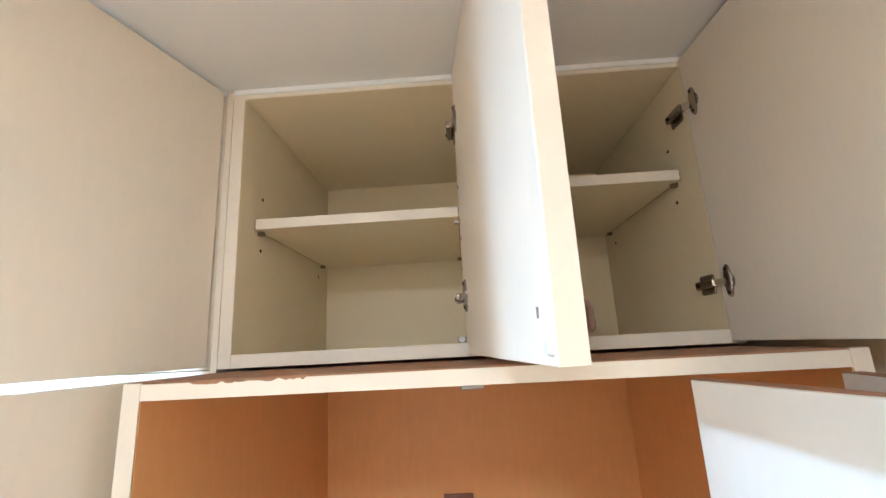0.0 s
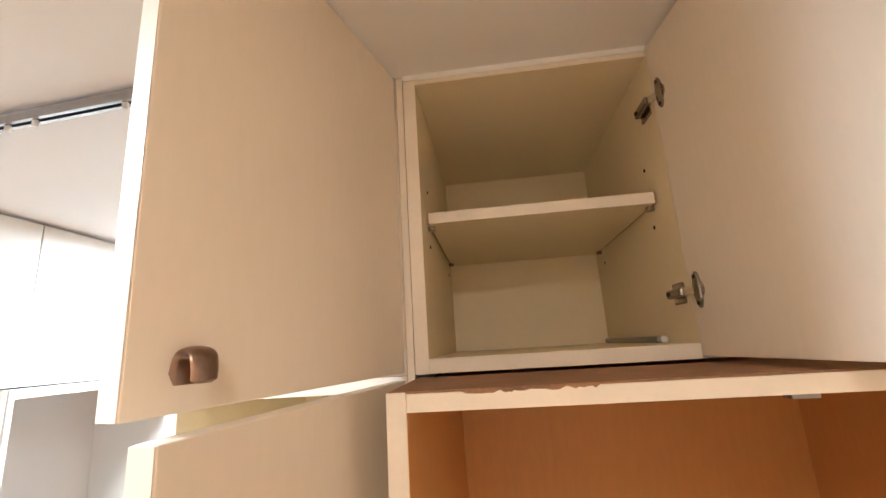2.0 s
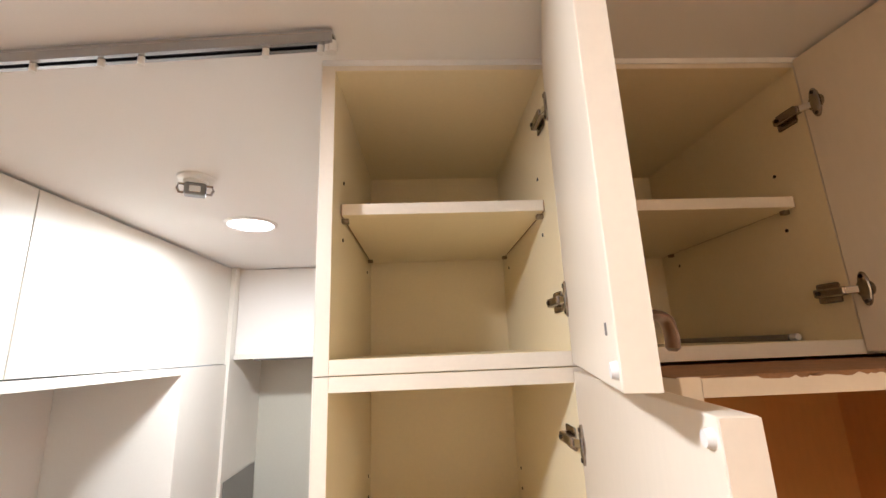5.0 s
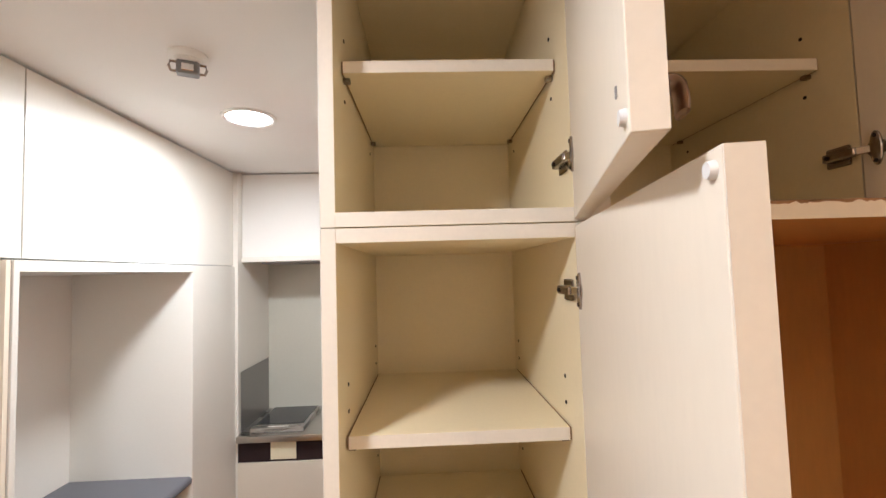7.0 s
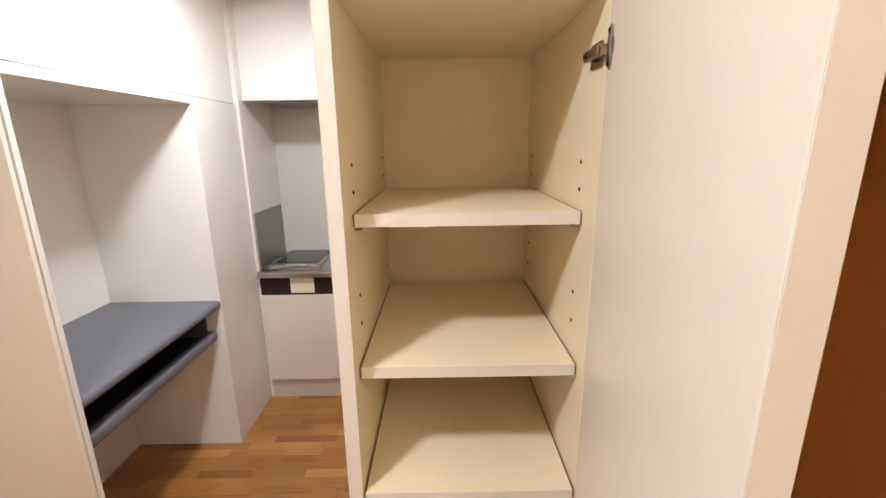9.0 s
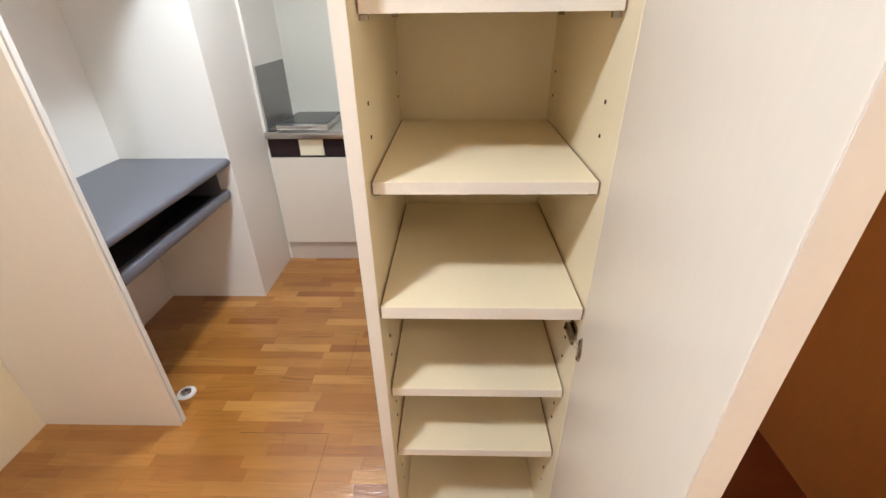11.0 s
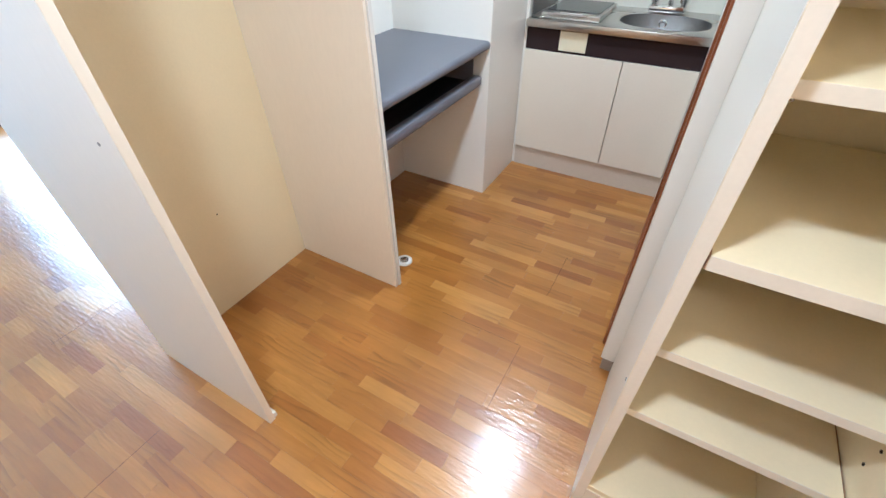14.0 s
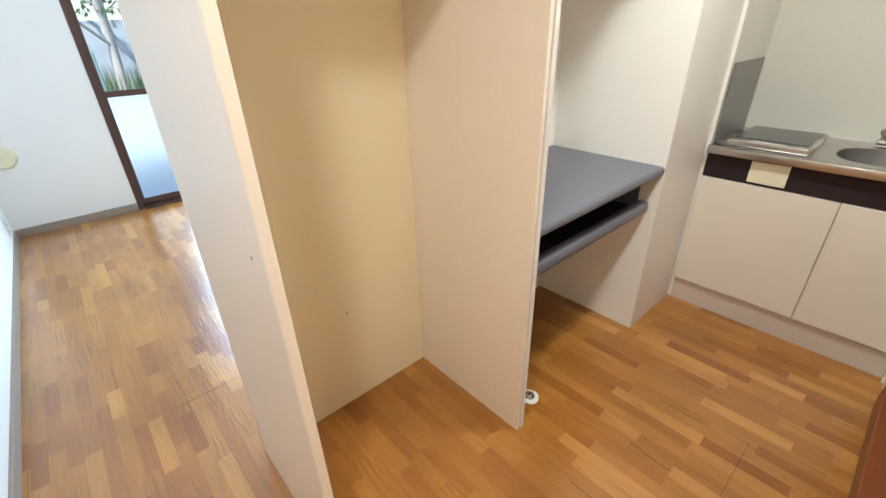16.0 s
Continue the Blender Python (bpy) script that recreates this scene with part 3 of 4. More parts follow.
def wardrobe():
    x0, x1, y0, y1, z1, t = -0.364, 0.487, 0.49, 1.20, 1.6905, 0.022
    o = ((x0 + x1) / 2, (y0 + y1) / 2, 0)
    c = thing("wardrobe", o, "open cream wardrobe with a folding door and chipped top edge", "wardrobe")
    part("side_panel", box((x0, y0, 0), (x0 + t - 0.002, y1, z1 - 0.002), 0.001), CREAM, c, o=o)
    part("lining", box((x0 + t - 0.002, y0 + 0.002, 0.04), (x0 + t, y1 - 0.008, z1 - t)), WARD_IN, c, "inner side face in orange-tan", o=o)
    part("lining", box((x1 - t, y0 + 0.002, 0.04), (x1 - t + 0.002, y1 - 0.008, z1 - t)), WARD_IN, c, "inner side face in orange-tan", o=o)
    part("side_panel", box((x1 - t + 0.002, y0, 0), (x1, y1, z1 - 0.002), 0.001), CREAM, c, o=o)
    # the top, with torn bits of edging along the front
    part("top_panel", box((x0 + t, y0, z1 - t), (x1 - t, y1, z1 - 0.004), 0.001), WARD_IN, c, o=o)
    part("top_face", box((x0, y0 + 0.004, z1 - 0.0035), (x1, Y_UP, z1 - 0.0015)), RAW, c, "bare brown chipboard top", o=o)
    for a, b in (((x0 + 0.0005, y0 - 0.001, 0), (x0 + t - 0.0005, y0 - 0.0001, z1 - 0.002)), ((x1 - t + 0.0005, y0 - 0.001, 0), (x1 - 0.0005, y0 - 0.0001, z1 - 0.002)),
                 ((x0 + t, y0 - 0.001, z1 - t), (x1 - t, y0 - 0.0001, z1 - 0.0035))):
        part("edge_band", box(a, b), EDGE, c, o=o)
    rng = random.Random(5)
    for xc, w in ((-0.262, 0.022), (-0.232, 0.012), (-0.205, 0.028), (-0.16, 0.016), (0.16, 0.012)):
        bm = bmesh.new()
        n = 9
        top, low = [], []
        for k in range(n):
            x = xc - w + 2 * w * k / (n - 1)
            dp = 0 if k in (0, n - 1) else rng.uniform(0.001, 0.0035)
            top.append(bm.verts.new((x, y0 - 0.0014, z1 - 0.003)))
            low.append(bm.verts.new((x, y0 - 0.0014, z1 - 0.0032 - dp)))
        for k in range(n - 1):
            bm.faces.new((top[k], top[k + 1], low[k + 1], low[k]))
        part("chip", bm, RAW, c, "torn edge showing brown board", o=o)
    part("back_panel", box((x0 + t, y1 - 0.008, 0.04), (x1 - t, y1, z1 - t)), WARD_IN, c, o=o)
    part("bottom_panel", box((x0 + t, y0, 0.02), (x1 - t, y1 - 0.008, 0.04), 0.001), BROWN, c, "brown wood base", o=o)
    part("catch", box((0.034, y0 + 0.004, z1 - t - 0.005), (0.060, y0 + 0.020, z1 - t - 0.0002), 0.001), DARKSTEEL, c, "grey door catch", o=o)
    h = part("coat_hook", box((-0.036, y1 - 0.018, 1.262), (0.040, y1 - 0.0082, 1.338), 0.002), BROWN, c, "brown hook plate", o=o)
    part("hook", rod((0.002, y1 - 0.045, 1.295), (0.002, y1 - 0.018, 1.295), 0.012, r2=0.008), NICKEL, h, o=o)
    # folding door, folded against the right side
    for (ax, ay), (bx, by) in (((0.284, 0.480), (0.384, 0.112)), ((0.404, 0.116), (0.462, 0.476))):
        L = math.hypot(bx - ax, by - ay)
        m = Matrix.Translation((ax - o[0], ay - o[1], 0.02)) @ Matrix.Rotation(math.atan2(by - ay, bx - ax), 4, "Z")
        d = part("door_leaf", box((0, 0, 0), (L, 0.02, 1.644), 0.0012), PANEL, c, "folded cream door leaf", m=m)
        part("edge_band", box((0.0005, 0.0005, 1.6442), (L - 0.0005, 0.0195, 1.645)), RAW, d)


wardrobe()


# ---- fitted closet block with desk ----
def closet_block():
    f, b = BLK_F, BLK_B
    o = ((f + b) / 2, 1.43, 0)
    c = thing("closet_block", o, "fitted cream closet wall with open bay, desk niche and cupboards", "closet")
    lab = "cream partition panel"
    part("partition", box((b - 0.02, 0.460, 0), (f, 0.480, 2.20), 0.001), CREAM, c, lab, o=o)
    part("partition", box((b, 1.152, 0), (f + 0.002, 1.165, 1.687), 0.001), CREAM, c, lab, o=o)
    part("partition", box((b, 1.168, 0), (f + 0.006, 1.184, 1.687), 0.001), PANEL, c, lab, o=o)
    part("outer_skin", box((b - 0.02, 0.4586, 0), (f - 0.0005, 0.4598, 2.20)), PANEL, c, "white outer face", o=o)
    part("pier", box((b, 1.990, 0), (f, 2.398, 1.687), 0.001), PANEL, c, "cream boxed pier", o=o)
    part("pier_trim", box((f - 0.02, 2.3982, 0), (f + 0.014, 2.416, 2.20), 0.001), PANEL, c, o=o)
    part("back_panel", box((b - 0.02, 0.480, 0), (b, 1.1515, 2.20)), CREAM_IN, c, o=o)
    part("back_panel", box((b - 0.02, 1.152, 0), (b, 2.398, 2.20)), PANEL, c, o=o)
    part("niche_back", box((b + 0.0002, 1.1842, 0.0), (b + 0.004, 1.9898, 1.6568)), WHITE, c, "white niche lining", o=o)
    part("niche_side", box((b + 0.0042, 1.9862, 0.0), (f - 0.001, 1.9898, 1.6568)), WHITE, c, "white niche lining", o=o)
    part("niche_side", box((b + 0.0042, 1.1842, 0.0), (f - 0.001, 1.1872, 1.6568)), WHITE, c, "white niche lining", o=o)
    part("niche_ceiling", box((b, 1.184, 1.657), (f, 1.990, 1.687), 0.001), PANEL, c, o=o)
    part("cupboard_floor", box((b, 0.480, 1.664), (f - 0.02, 1.152, 1.687), 0.001), PANEL, c, o=o)
    for a, e in ((0.480, 1.2025), (1.2065, 2.398)):
        part("cupboard_door", box((f - 0.030, a, 1.692), (f - 0.010, e, 2.198), 0.001), PANEL, c, "flush white cupboard door", o=o)
    part("screw_cap", rod((-1.722, 0.4575, 0.945), (-1.722, 0.4588, 0.945), 0.004), DARKSTEEL, c, o=o)
    part("floor_stop", box((f - 0.03, 0.480, 0.0), (f - 0.004, 0.492, 0.022), 0.002), PLASTIC, c, "small white floor bracket", o=o)
    part("peg_hole", rod((b - 0.0005, 0.83, 0.40), (b + 0.0012, 0.83, 0.40), 0.003, seg=10), HOLE, c, o=o)
    part("hook_dot", rod((b + 0.05, 1.37, 1.642), (b + 0.05, 1.37, 1.655), 0.006), PLASTIC, c, o=o)


closet_block()


def desk():
    f, b = BLK_F, BLK_B
    o = ((f + b) / 2, 1.592, 0.60)
    d = thing("desk", o, "slate-grey fitted desk with a slide-out keyboard tray", "desk")
    bm = box((b + 0.005, 1.1875, 0.742), (f - 0.001, 1.9858, 0.777))
    es = [e for e in bm.edges if all(v.co.x > f - 0.01 for v in e.verts) and abs(e.verts[0].co.y - e.verts[1].co.y) > 0.1]
    bmesh.ops.bevel(bm, geom=es, offset=0.016, segments=5, affect="EDGES", profile=0.5)
    part("desktop", bm, SLATE, d, o=o, smooth=True)
    bm = box((f - 0.42, 1.20, 0.586), (f - 0.05, 1.970, 0.596))
    box((f - 0.074, 1.20, 0.587), (f - 0.025, 1.974, 0.634), 0.014, bm=bm)
    part("keyboard_tray", bm, SLATE, d, "slate-grey tray with rounded lip", o=o, smooth=True)
    # near-black sheet covering the tray behind its lip
    part("tray_sheet", box((f - 0.41, 1.204, 0.5965), (f - 0.075, 1.968, 0.600)), BLACK, d, "black sheet over the tray", o=o)
    for y in (1.1876, 1.976):
        part("tray_runner", box((f - 0.42, y, 0.58), (f - 0.08, y + 0.0095, 0.740)), SLATE, d, o=o)


desk()
fo = thing("floor_outlet", (-1.722, 1.307, 0.0), "round white floor plate with chrome centre beside the partition", "floor plate")
part("plate", turned([(0.036, 0.0), (0.036, 0.004), (0.032, 0.008), (0.022, 0.0085)]), PLASTIC, fo, smooth=True)
part("centre", turned([(0.021, 0.0086), (0.020, 0.011), (0.012, 0.011), (0.010, 0.020), (0.004, 0.022)]), CHROME, fo, "chrome centre stud", smooth=True)
part("slot", box((-0.018, -0.003, 0.0112), (-0.006, 0.003, 0.0125)), HOLE, fo)


# ---- kitchenette ----
KX0, KX1, KF, KB = -1.645, -0.828, 2.380, 2.838


def kitchenette():
    o = ((KX0 + KX1) / 2, (KF + KB) / 2, 0)
    k = thing("kitchenette", o, "compact cream kitchenette with steel worktop and dark maroon apron", "kitchen unit")
    part("body", box((KX0, KF + 0.022, 0.122), (KX1, KB, 0.645)), KITCHEN, k, o=o)
    part("kickboard", box((KX0, KF + 0.015, 0), (KX1, KF + 0.035, 0.121), 0.001), KICK, k, "beige kickboard", o=o)
    for a, b in ((KX0 + 0.002, -1.158), (-1.154, KX1 - 0.002)):
        part("door", box((a, KF, 0.124), (b, KF + 0.02, 0.655), 0.0015), KITCHEN, k, "plain cream cupboard door", o=o)
    part("apron", box((KX0 + 0.001, KF + 0.008, 0.657), (KX1 - 0.001, KF + 0.0215, 0.762), 0.001), MAROON, k, "dark maroon apron panel", o=o)
    part("notice_card", box((-1.473, KF + 0.002, 0.668), (-1.340, KF + 0.0078, 0.757), 0.001), CARD, k, "pale yellow card", o=o)
    # worktop with an oval sink well
    cx, cy, rx, ry, n = -1.045, 2.580, 0.198, 0.155, 48
    bm = bmesh.new()

    def ring(fx, fy, z, ex=2.6):
        out = []
        for i in range(n):
            a = math.tau * i / n
            c, s = math.cos(a), math.sin(a)
            out.append(bm.verts.new((cx + fx * math.copysign(abs(c) ** (2 / ex), c), cy + fy * math.copysign(abs(s) ** (2 / ex), s), z)))
        return out

    outer = []
    for i in range(n):
        a = math.tau * i / n
        c, s = math.cos(a), math.sin(a)
        kx = ((KX1 if c > 0 else KX0) - cx) / c if abs(c) > 1e-6 else 1e9
        ky = ((KB if s > 0 else KF - 0.02) - cy) / s if abs(s) > 1e-6 else 1e9
        q = min(kx, ky)
        outer.append(bm.verts.new((cx + q * c, cy + q * s, 0.800)))
    loops = [outer, ring(rx + 0.012, ry + 0.012, 0.800), ring(rx, ry, 0.797)]
    for a, b in zip(loops, loops[1:]):
        for i in range(n):
            bm.faces.new((a[i], a[(i + 1) % n], b[(i + 1) % n], b[i]))
    part("worktop", bm, STEEL, k, "stainless worktop with oval sink", o=o, smooth=True)
    bm = bmesh.new()
    loops = [ring(rx - 0.0002, ry - 0.0002, 0.7968), ring(rx - 0.012, ry - 0.012, 0.74), ring(rx - 0.05, ry - 0.05, 0.665), ring(0.035, 0.035, 0.655, 2)]
    for a, b in zip(loops, loops[1:]):
        for i in range(n):
            bm.faces.new((a[i], a[(i + 1) % n], b[(i + 1) % n], b[i]))
    bm.faces.new(loops[-1])
    # bowl takes a darker steel, its dim reflections put into the colour
    part("sink_bowl", bm, SATIN, k, "steel sink bowl, darkened for its dim reflections", o=o, smooth=True)
    part("worktop_lip", box((KX0, KF - 0.022, 0.764), (KX1, KF - 0.001, 0.7995), 0.006), STEEL, k, "rounded steel front lip", o=o, smooth=True)
    part("worktop_core", box((KX0, KF, 0.764), (-1.262, KB, 0.797)), STEEL, k, o=o)
    part("drain", turned([(0.033, 0.0), (0.033, 0.004), (0.024, 0.006), (0.020, 0.002), (0.006, 0.002), (0.004, 0.006)], m=Matrix.Translation((cx, cy, 0.6555))), CHROME, k, "chrome drain strainer", o=o, smooth=True)
    ring_m = Matrix.Translation((-1.065, 2.7285, 0.757)) @ Matrix.Rotation(math.pi / 2, 4, "X")
    part("overflow", turned([(0.021, 0.0), (0.021, 0.003), (0.017, 0.006), (0.012, 0.004), (0.011, 0.001)], seg=24, m=ring_m), CHROME, k, "chrome overflow ring", o=o, smooth=True)
    part("splash_guard", box((KX0 + 0.004, KF + 0.035, 0.801), (KX0 + 0.008, KB - 0.03, 1.120), 0.001), DARKSTEEL, k, "grey steel side guard", o=o)
    # cooker
    q = part("cooker", box((-1.590, 2.400, 0.801), (-1.305, 2.760, 0.826), 0.005), STEEL, k, "single electric hob in a steel tray", o=o)
    part("glass_plate", box((-1.575, 2.455, 0.8262), (-1.320, 2.748, 0.829), 0.001), CERAMIC, q, "black glass plate", o=o)
    part("control_marks", box((-1.50, 2.412, 0.8262), (-1.39, 2.424, 0.8268)), PLASTIC, q, o=o)
    # tap
    p = part("tap", box((-1.155, 2.742, 0.801), (-0.985, 2.800, 0.832), 0.01), CHROME, k, "chrome mixer tap", o=o, smooth=True)
    pts = [(-1.06, 2.77, 0.83), (-1.06, 2.77, 0.872)]
    for i in range(9):
        a = math.pi / 2 * i / 8
        pts.append((-1.06 - 0.03 * math.sin(a), 2.77 - 0.03 * (1 - math.cos(a)) - 0.012 * i, 0.872 + 0.028 * math.sin(a)))
    pts += [(-1.105, 2.62, 0.899), (-1.112, 2.60, 0.892), (-1.115, 2.592, 0.878)]
    part("spout", tube(pts, 0.011), CHROME, p, o=o, smooth=True)
    for x in (-1.135, -1.0):
        part("tap_knob", turned([(0.012, 0), (0.013, 0.012), (0.021, 0.016), (0.022, 0.034), (0.016, 0.040)], seg=12, m=Matrix.Translation((x, 2.77, 0.832))), CHROME, p, o=o)


kitchenette()
solid("wall_splashback", box((KX0 - 0.02, KB, 0.0), (-0.70, KB + 0.012, 1.73)), SPLASH, "grey-green kitchen splashback panel", kind="structure")
solid("wall_kitchen_side", box((-1.75, 2.416, 0), (-1.646, 2.838, CEIL)), PANEL, "cream side panel of the kitchen recess", kind="structure")
solid("wall_kitchen_east", box((-0.827, 2.365, 0), (-0.72, 2.838, CEIL)), PANEL, "cream side panel beside the kitchenette", kind="structure")


def hood():
    o = (-1.24, 2.64, 1.706)
    h = thing("kitchen_cupboard", o, "white wall cupboard over the kitchenette reaching the ceiling", "cabinet")
    part("body", box((-1.645, 2.452, 1.738), (-0.832, 2.836, 2.20), 0.001), PAPER, h, o=o)
    part("pelmet", box((-1.645, 2.442, 1.710), (-0.832, 2.465, 1.737), 0.001), PANEL, h, "cream pelmet strip", o=o)
    part("hood_tray", box((-1.56, 2.50, 1.70), (-0.95, 2.80, 1.734), 0.003), DARKSTEEL, h, "grey extractor underside", o=o)


hood()


# ---- bathroom doorway ----
def doorway():
    bm = box((-0.820, 1.172, 0.06), (-0.70, 1.285, CEIL))
    box((-0.820, 2.240, 0), (-0.70, 2.365, CEIL), bm=bm)
    box((-0.820, 1.285, 2.03), (-0.70, 2.240, CEIL), bm=bm)
    solid("wall_bath", bm, PANEL, "cream wall round the brown bathroom door", kind="structure")
    solid("baseboard_bath", box((-0.812, 1.176, 0), (-0.70, 1.285, 0.0595)), SKIRT, "dark recessed skirting block", kind="structure")
    o = (-0.76, 1.755, 0)
    d = thing("door_1", o, "red-brown wooden bathroom door with aluminium edge", "door", kind="structure")
    part("door_jamb", box((-0.826, 1.287, 0), (-0.66, 1.325, 2.028), 0.003), BROWN, d, o=o)
    part("door_jamb", box((-0.826, 2.200, 0), (-0.66, 2.238, 2.028), 0.003), BROWN, d, o=o)
    part("door_head", box((-0.826, 1.325, 1.99), (-0.66, 2.200, 2.028), 0.003), BROWN, d, o=o)
    part("threshold", box((-0.830, 1.280, 0.002), (-0.62, 2.200, 0.085), 0.006), BROWN, d, "raised red-brown threshold", o=o)
    leaf = part("door_leaf", box((-0.70, 1.327, 0.088), (-0.668, 2.198, 1.988), 0.002), BROWN, d, o=o)
    part("edge_strip", box((-0.706, 2.02, 0.09), (-0.7005, 2.04, 1.985), 0.001), CHROME, leaf, "aluminium strip", o=o)


doorway()


# ---- ceiling fittings ----
def downlight(x, y):
    o = (x, y, CEIL)
    d = thing("downlight", o, "round white recessed ceiling downlight, lit", "ceiling light", group="ceiling downlights")
    n = Matrix.Rotation(math.pi, 4, "X")
    part("trim_ring", turned([(0.094, 0.0), (0.094, 0.005), (0.086, 0.009), (0.078, 0.006), (0.076, 0.0)], seg=48, m=n), PLASTIC, d, smooth=True)
    part("diffuser", turned([(0.076, 0.001), (0.076, 0.004), (0.05, 0.009), (0.01, 0.011)], seg=48, m=n), LIT, d, "glowing white diffuser", smooth=True)


downlight(*KITCHEN_LAMP)
downlight(*HALL_LAMP)
# fixture for the added, unseen entrance fill
downlight(*ENTRANCE_FILL)


def rosette():
    o = (-1.228, 1.165, CEIL)
    r = thing("ceiling_rosette", o, "white ceiling plate with a metal lamp hook socket", "ceiling fitting")
    n = Matrix.Rotation(math.pi, 4, "X")
    part("plate", turned([(0.047, 0), (0.047, 0.006), (0.042, 0.010), (0.03, 0.012)], m=n), PLASTIC, r, smooth=True)
    part("collar", turned([(0.030, 0.011), (0.030, 0.017), (0.025, 0.020)], m=n), PLASTIC, r, smooth=True)
    turn = Matrix.Rotation(radians(25), 4, "Z")
    part("socket", box((-0.026, -0.017, -0.054), (0.026, 0.017, -0.019), 0.005), SATIN, r, "metal hook socket", m=turn)
    for sx in (-1, 1):
        pts = [(sx * 0.024, 0, -0.022), (sx * 0.040, 0, -0.022), (sx * 0.043, 0, -0.034), (sx * 0.038, 0, -0.046), (sx * 0.025, 0, -0.046)]
        part("claw", tube(pts, 0.0035, seg=8), NICKEL, r, m=turn, smooth=True)
    for sy in (-1, 1):
        part("contact", box((-0.014, sy * 0.0172 - 0.003, -0.048), (0.014, sy * 0.0172 + 0.003, -0.030), 0.0015), CHROME, r, m=turn)


rosette()


def curtain_rail():
    a, b = Vector((-0.742, 0.617, 2.188)), Vector((-1.645, 0.694, 2.188))
    d = b - a
    o = (a + b) / 2
    r = thing("curtain_rail", (o.x, o.y, CEIL), "chrome ceiling curtain rail with white runners", "curtain rail")
    m = Matrix.Translation((0, 0, 2.188 - CEIL)) @ Matrix.Rotation(math.atan2(d.y, d.x), 4, "Z")
    h = d.length / 2
    part("rail", box((-h, -0.011, 0.006), (h, 0.011, 0.012), 0.001), RAIL, r, m=m)
    for sy in (-1, 1):
        part("rail_side", box((-h, sy * 0.0095 - 0.0015, -0.007), (h, sy * 0.0095 + 0.0015, 0.006)), RAIL, r, m=m)
        part("rail_lip", box((-h, sy * 0.0075 - 0.0035, -0.010), (h, sy * 0.0075 + 0.0035, -0.007)), RAIL, r, m=m)
    part("slot", box((-h + 0.002, -0.0075, -0.004), (h - 0.002, 0.0075, 0.0055)), BLACK, r, "dark slot", m=m)
    part("end_stop", rod((-h + 0.002, 0, -0.022), (-h + 0.002, 0, -0.004), 0.007), PLASTIC, r, m=m, smooth=True)
    for u in (0.01, 0.022, 0.115, 0.33, 0.40, 0.52, 0.66, 0.78):
        part("runner", rod((-h + u * 2 * h, 0, -0.022), (-h + u * 2 * h, 0, -0.008), 0.005, seg=12), PLASTIC, r, "white curtain runner", m=m, smooth=True)


curtain_rail()

# ---- main room small things ----
bm = turned([(0.075, 0), (0.075, 0.01), (0.06, 0.03), (0.02, 0.036)], m=Matrix.Translation((X_WIN, -0.055, 0.56)) @ Matrix.Rotation(math.pi / 2, 4, "Y"))
solid("duct_cap", bm, CARD, "round beige duct cap on the white wall", "wall cap", smooth=True)
so = thing("wall_outlet", (-4.96, Y_LEFT, 0.15), "white wall outlet plate above the skirting", "outlet")
part("plate", box((-0.035, 0, -0.06), (0.035, 0.007, 0.06), 0.003), PLASTIC, so)
for z in (-0.025, 0.025):
    part("slot", box((-0.008, 0.0072, z - 0.008), (0.008, 0.008, z + 0.008)), HOLE, so)

# ---- outside ----
GRASS = material("garden_soil_grass", (0.20, 0.23, 0.13), 0.9, vary=0.4, scale=3, grain=40, bump=0.4)
CONC = material("weathered_concrete", (0.50, 0.53, 0.57), 0.9, vary=0.15, scale=2, grain=40, bump=0.2)
BARK = material("pale_bark", (0.50, 0.46, 0.43), 0.9, vary=0.3, scale=8, grain=40, bump=0.4, stretch=(1, 1, 0.3))
LEAF = material("leaf_green", (0.13, 0.19, 0.08), 0.6, vary=0.4, scale=5, grain=30)
TEAL = material("faded_teal_sheet", (0.36, 0.50, 0.52), 0.6, vary=0.1)
solid("ground", box((-80, -60, -0.25), (X_WIN - 0.12, 60, -0.15)), GRASS, "garden ground outside the window", kind="structure")
solid("balcony_slab", box((X_WIN - 1.0, -0.6, -0.149), (X_WIN - 0.12, 3.2, -0.03), 0.004), CONC, "concrete step outside the window", "step", kind="structure")
PARA = material("pale_blue_white_paint", (0.72, 0.78, 0.84), 0.8, vary=0.05, scale=2, grain=60)
# added pale backing, hidden below the clear panes, to brighten the frosted ones
solid("pane_backing", box((-6.30, -0.6, -0.148), (-6.18, 3.2, 0.79), 0.01), PARA, "pale backing added behind the frosted panes to brighten them", "parapet", kind="structure")
solid("garden_wall", box((-10.2, -4, -0.2), (-10.0, 9, 1.50), 0.01), CONC, "grey concrete garden wall", "wall", kind="structure")
solid("storage_box", box((-8.6, 0.2, -0.16), (-8.2, 0.93, 1.13), 0.03), TEAL, "faded teal storage box in the garden", "box")


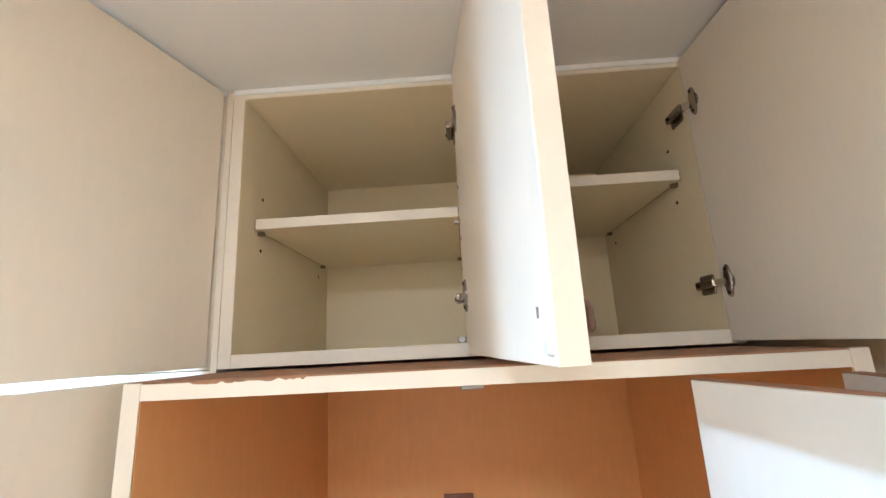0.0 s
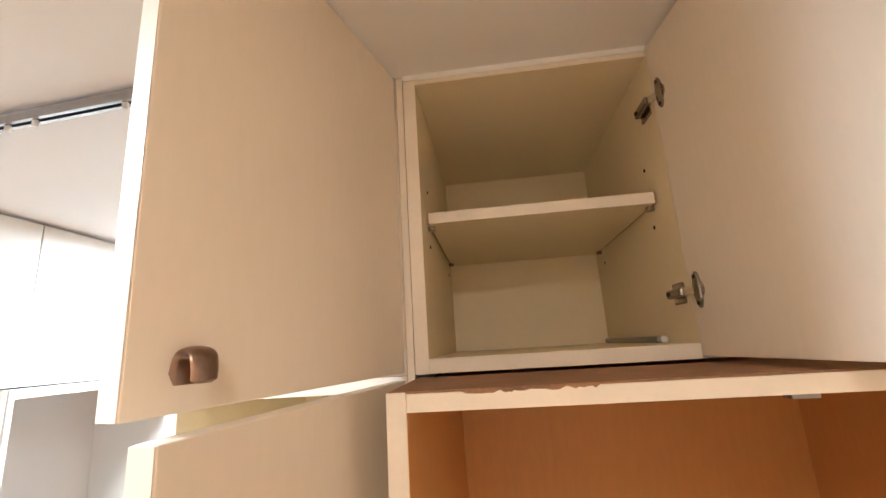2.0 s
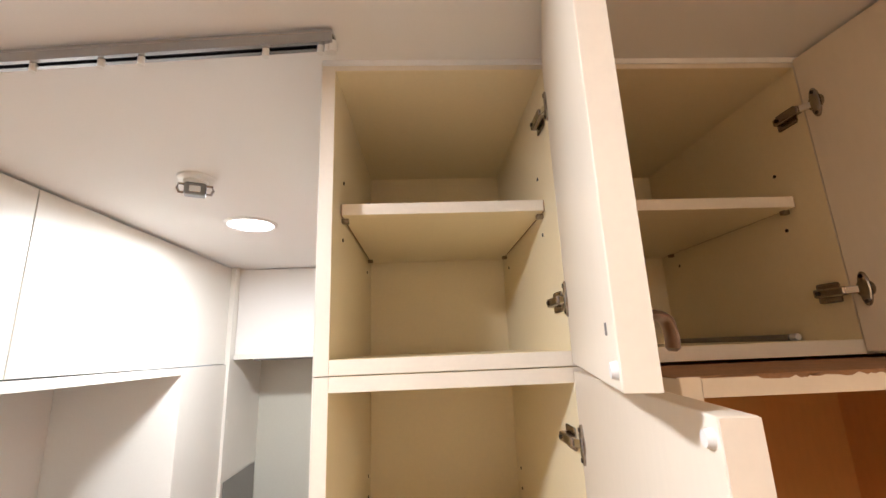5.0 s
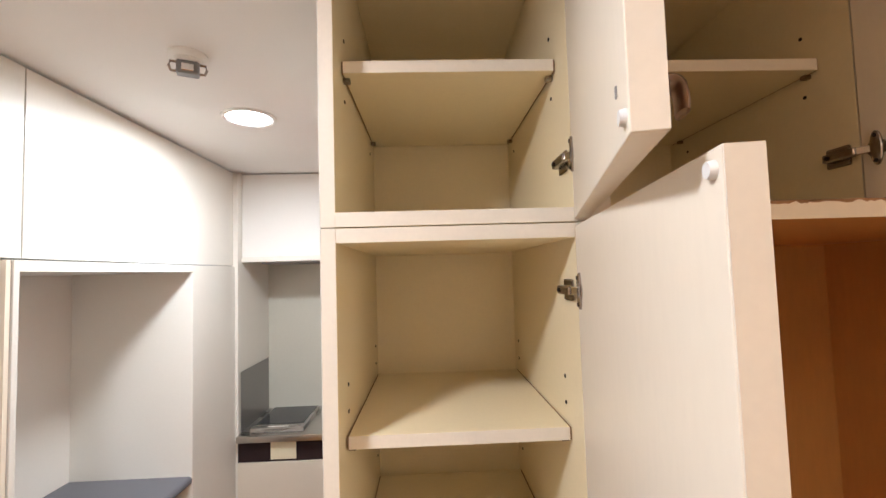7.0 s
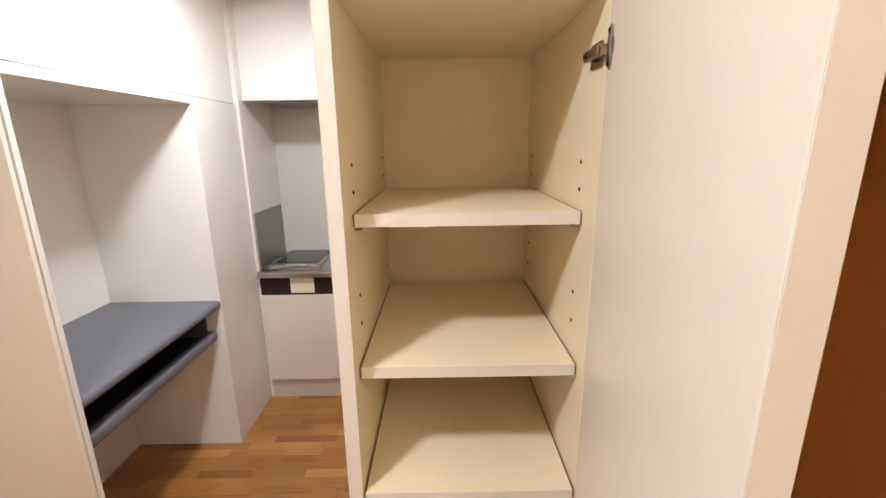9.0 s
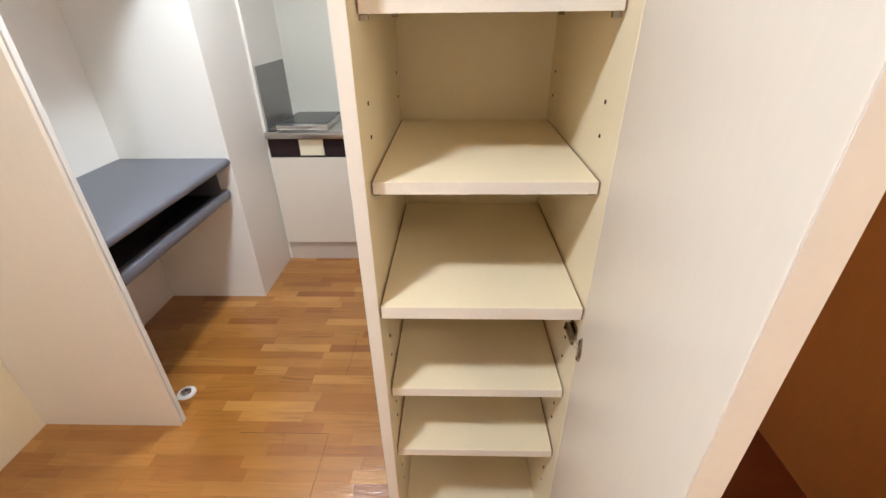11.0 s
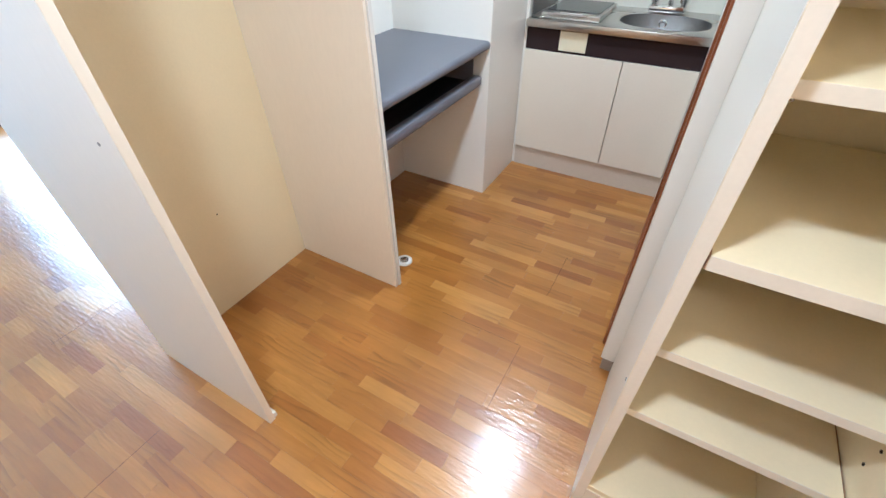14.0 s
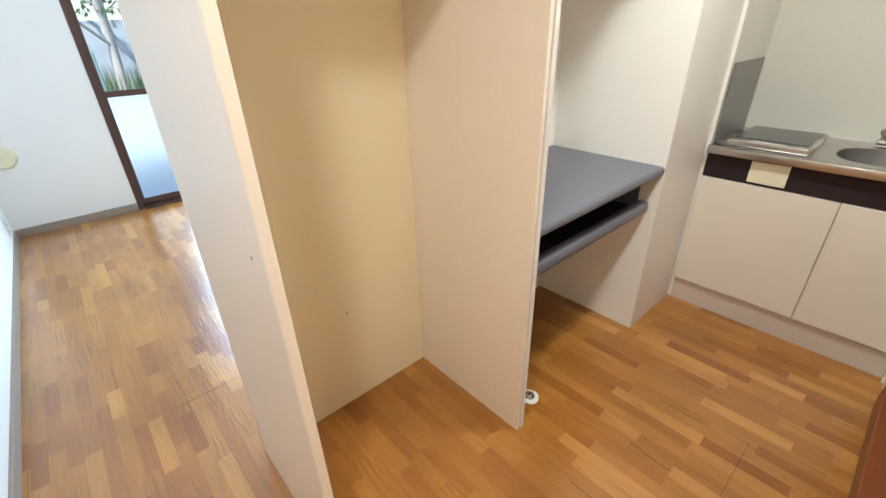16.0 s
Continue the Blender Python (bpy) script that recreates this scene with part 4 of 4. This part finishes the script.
def tree(x, y):
    o = (x, y, -0.16)
    t = thing("tree", o, "slim pale-barked garden tree with sparse leaves", "tree")
    rng = random.Random(3)
    bm = tube([(0, 0, 0), (0.05, 0.02, 0.7), (0.0, 0.06, 1.4), (0.08, 0.05, 2.3), (0.05, 0.1, 3.2)], 0.065)
    for k in range(7):
        z, a = rng.uniform(1.3, 2.8), rng.uniform(0, math.tau)
        tube([(0.04, 0.05, z), (0.04 + 0.35 * math.cos(a), 0.05 + 0.35 * math.sin(a), z + 0.3), (0.04 + 0.8 * math.cos(a), 0.05 + 0.8 * math.sin(a), z + 0.5)], 0.022, bm=bm, seg=8)
    part("trunk", bm, BARK, t, smooth=True)
    bm = bmesh.new()
    for k in range(700):
        a, r, z = rng.uniform(0, math.tau), rng.uniform(0.1, 1.2), rng.uniform(1.7, 3.6)
        c = Vector((r * math.cos(a), r * math.sin(a), z))
        q = Euler((rng.uniform(0, 6), rng.uniform(0, 6), rng.uniform(0, 6))).to_matrix()
        bm.faces.new([bm.verts.new(c + q @ Vector(p)) for p in ((-0.05, 0, 0), (0, -0.022, 0.008), (0.05, 0, 0), (0, 0.022, 0.008))])
    part("crown", bm, LEAF, t)


tree(-9.2, 1.20)
rng = random.Random(9)
bm = bmesh.new()
for k in range(2600):
    c = Vector((rng.uniform(-9.9, -8.7), rng.uniform(0.95, 3.5), -0.15))
    a, hgt = rng.uniform(0, math.tau), rng.uniform(0.4, 1.1)
    u = Vector((math.cos(a), math.sin(a), 0)) * 0.02
    tip = c + Vector((rng.uniform(-0.1, 0.1), rng.uniform(-0.1, 0.1), hgt))
    bm.faces.new([bm.verts.new(c - u), bm.verts.new(c + u), bm.verts.new(tip)])
solid("grass", bm, LEAF, "tall green garden grass and weeds", "grass", kind="stuff")

# ---- floor of oak strips ----
floor = solid("floor", box((X_WIN - 0.12, Y_HALL - 0.1, -0.1), (X_END + 0.1, Y_FAR + 0.1, -0.003)), RAW, "glossy oak strip floor in mixed brown tones", kind="structure")
STRIP = 0.0475
rng = random.Random(11)
meshes = {}
LENGTHS = (0.14, 0.18, 0.22, 0.25, 0.28, 0.32, 0.36)


def strip_mesh(length):
    """A floor strip with a fine arris, its corner at the origin."""
    if length not in meshes:
        bm = bmesh.new()
        w, e, h = STRIP - 0.0002, 0.00022, 0.003
        lo = [bm.verts.new(p) for p in ((0, 0, -h), (length - 0.0005, 0, -h), (length - 0.0005, w, -h), (0, w, -h))]
        md = [bm.verts.new((v.co.x, v.co.y, -e)) for v in lo]
        up = [bm.verts.new(p) for p in ((e, e, 0), (length - 0.0005 - e, e, 0), (length - 0.0005 - e, w - e, 0), (e, w - e, 0))]
        for a, b in ((lo, md), (md, up)):
            for i in range(4):
                bm.faces.new((a[i], a[(i + 1) % 4], b[(i + 1) % 4], b[i]))
        bm.faces.new(up)
        meshes[length] = mesh_of("plank", bm, WOOD)
    return meshes[length]


near, rest = [], bmesh.new()
y = 0.845 - 38 * STRIP
while y < Y_FAR - 0.01:
    stop = X_END
    x = X_WIN if y > Y_LEFT - STRIP else -2.2
    length = rng.uniform(0.1, 0.4)
    while x < stop - 0.001:
        length = min(length, stop - x)
        whole = length in LENGTHS
        if whole and -2.15 < x + length / 2 < -0.80 and -0.12 < y < 1.95 and len(near) < 300:
            near.append((x, y, length))
        else:
            a, b, c, d = x, x + length - 0.0003, y, y + STRIP - 0.0002
            rest.faces.new([rest.verts.new(p) for p in ((a, c, 0), (b, c, 0), (b, d, 0), (a, d, 0))])
        x += length
        length = rng.choice(LENGTHS)
    y += STRIP
for x, y, length in near:
    ob = new("plank", strip_mesh(length))
    ob.parent = floor
    ob.location = (x, y, 0)
for a, b in (((-1.0876, 0.845, 0), (-1.0864, 1.127, 0.0004)), ((-1.0876, 1.415, 0), (-1.0864, 1.686, 0.0004)), ((-1.42, 1.1266, 0), (-1.0876, 1.1278, 0.0004)),
             ((-2.62, 0.27, 0), (-2.6188, 0.556, 0.0004)), ((-1.95, -0.015, 0), (-1.9488, 0.27, 0.0004)), ((-0.95, 0.27, 0), (-0.9488, 0.556, 0.0004))):
    part("board_joint", box(a, b), HOLE, floor, "open dark board joint")
st = part("planks", rest, WOOD, floor)
tagged(st, kind="stuff")
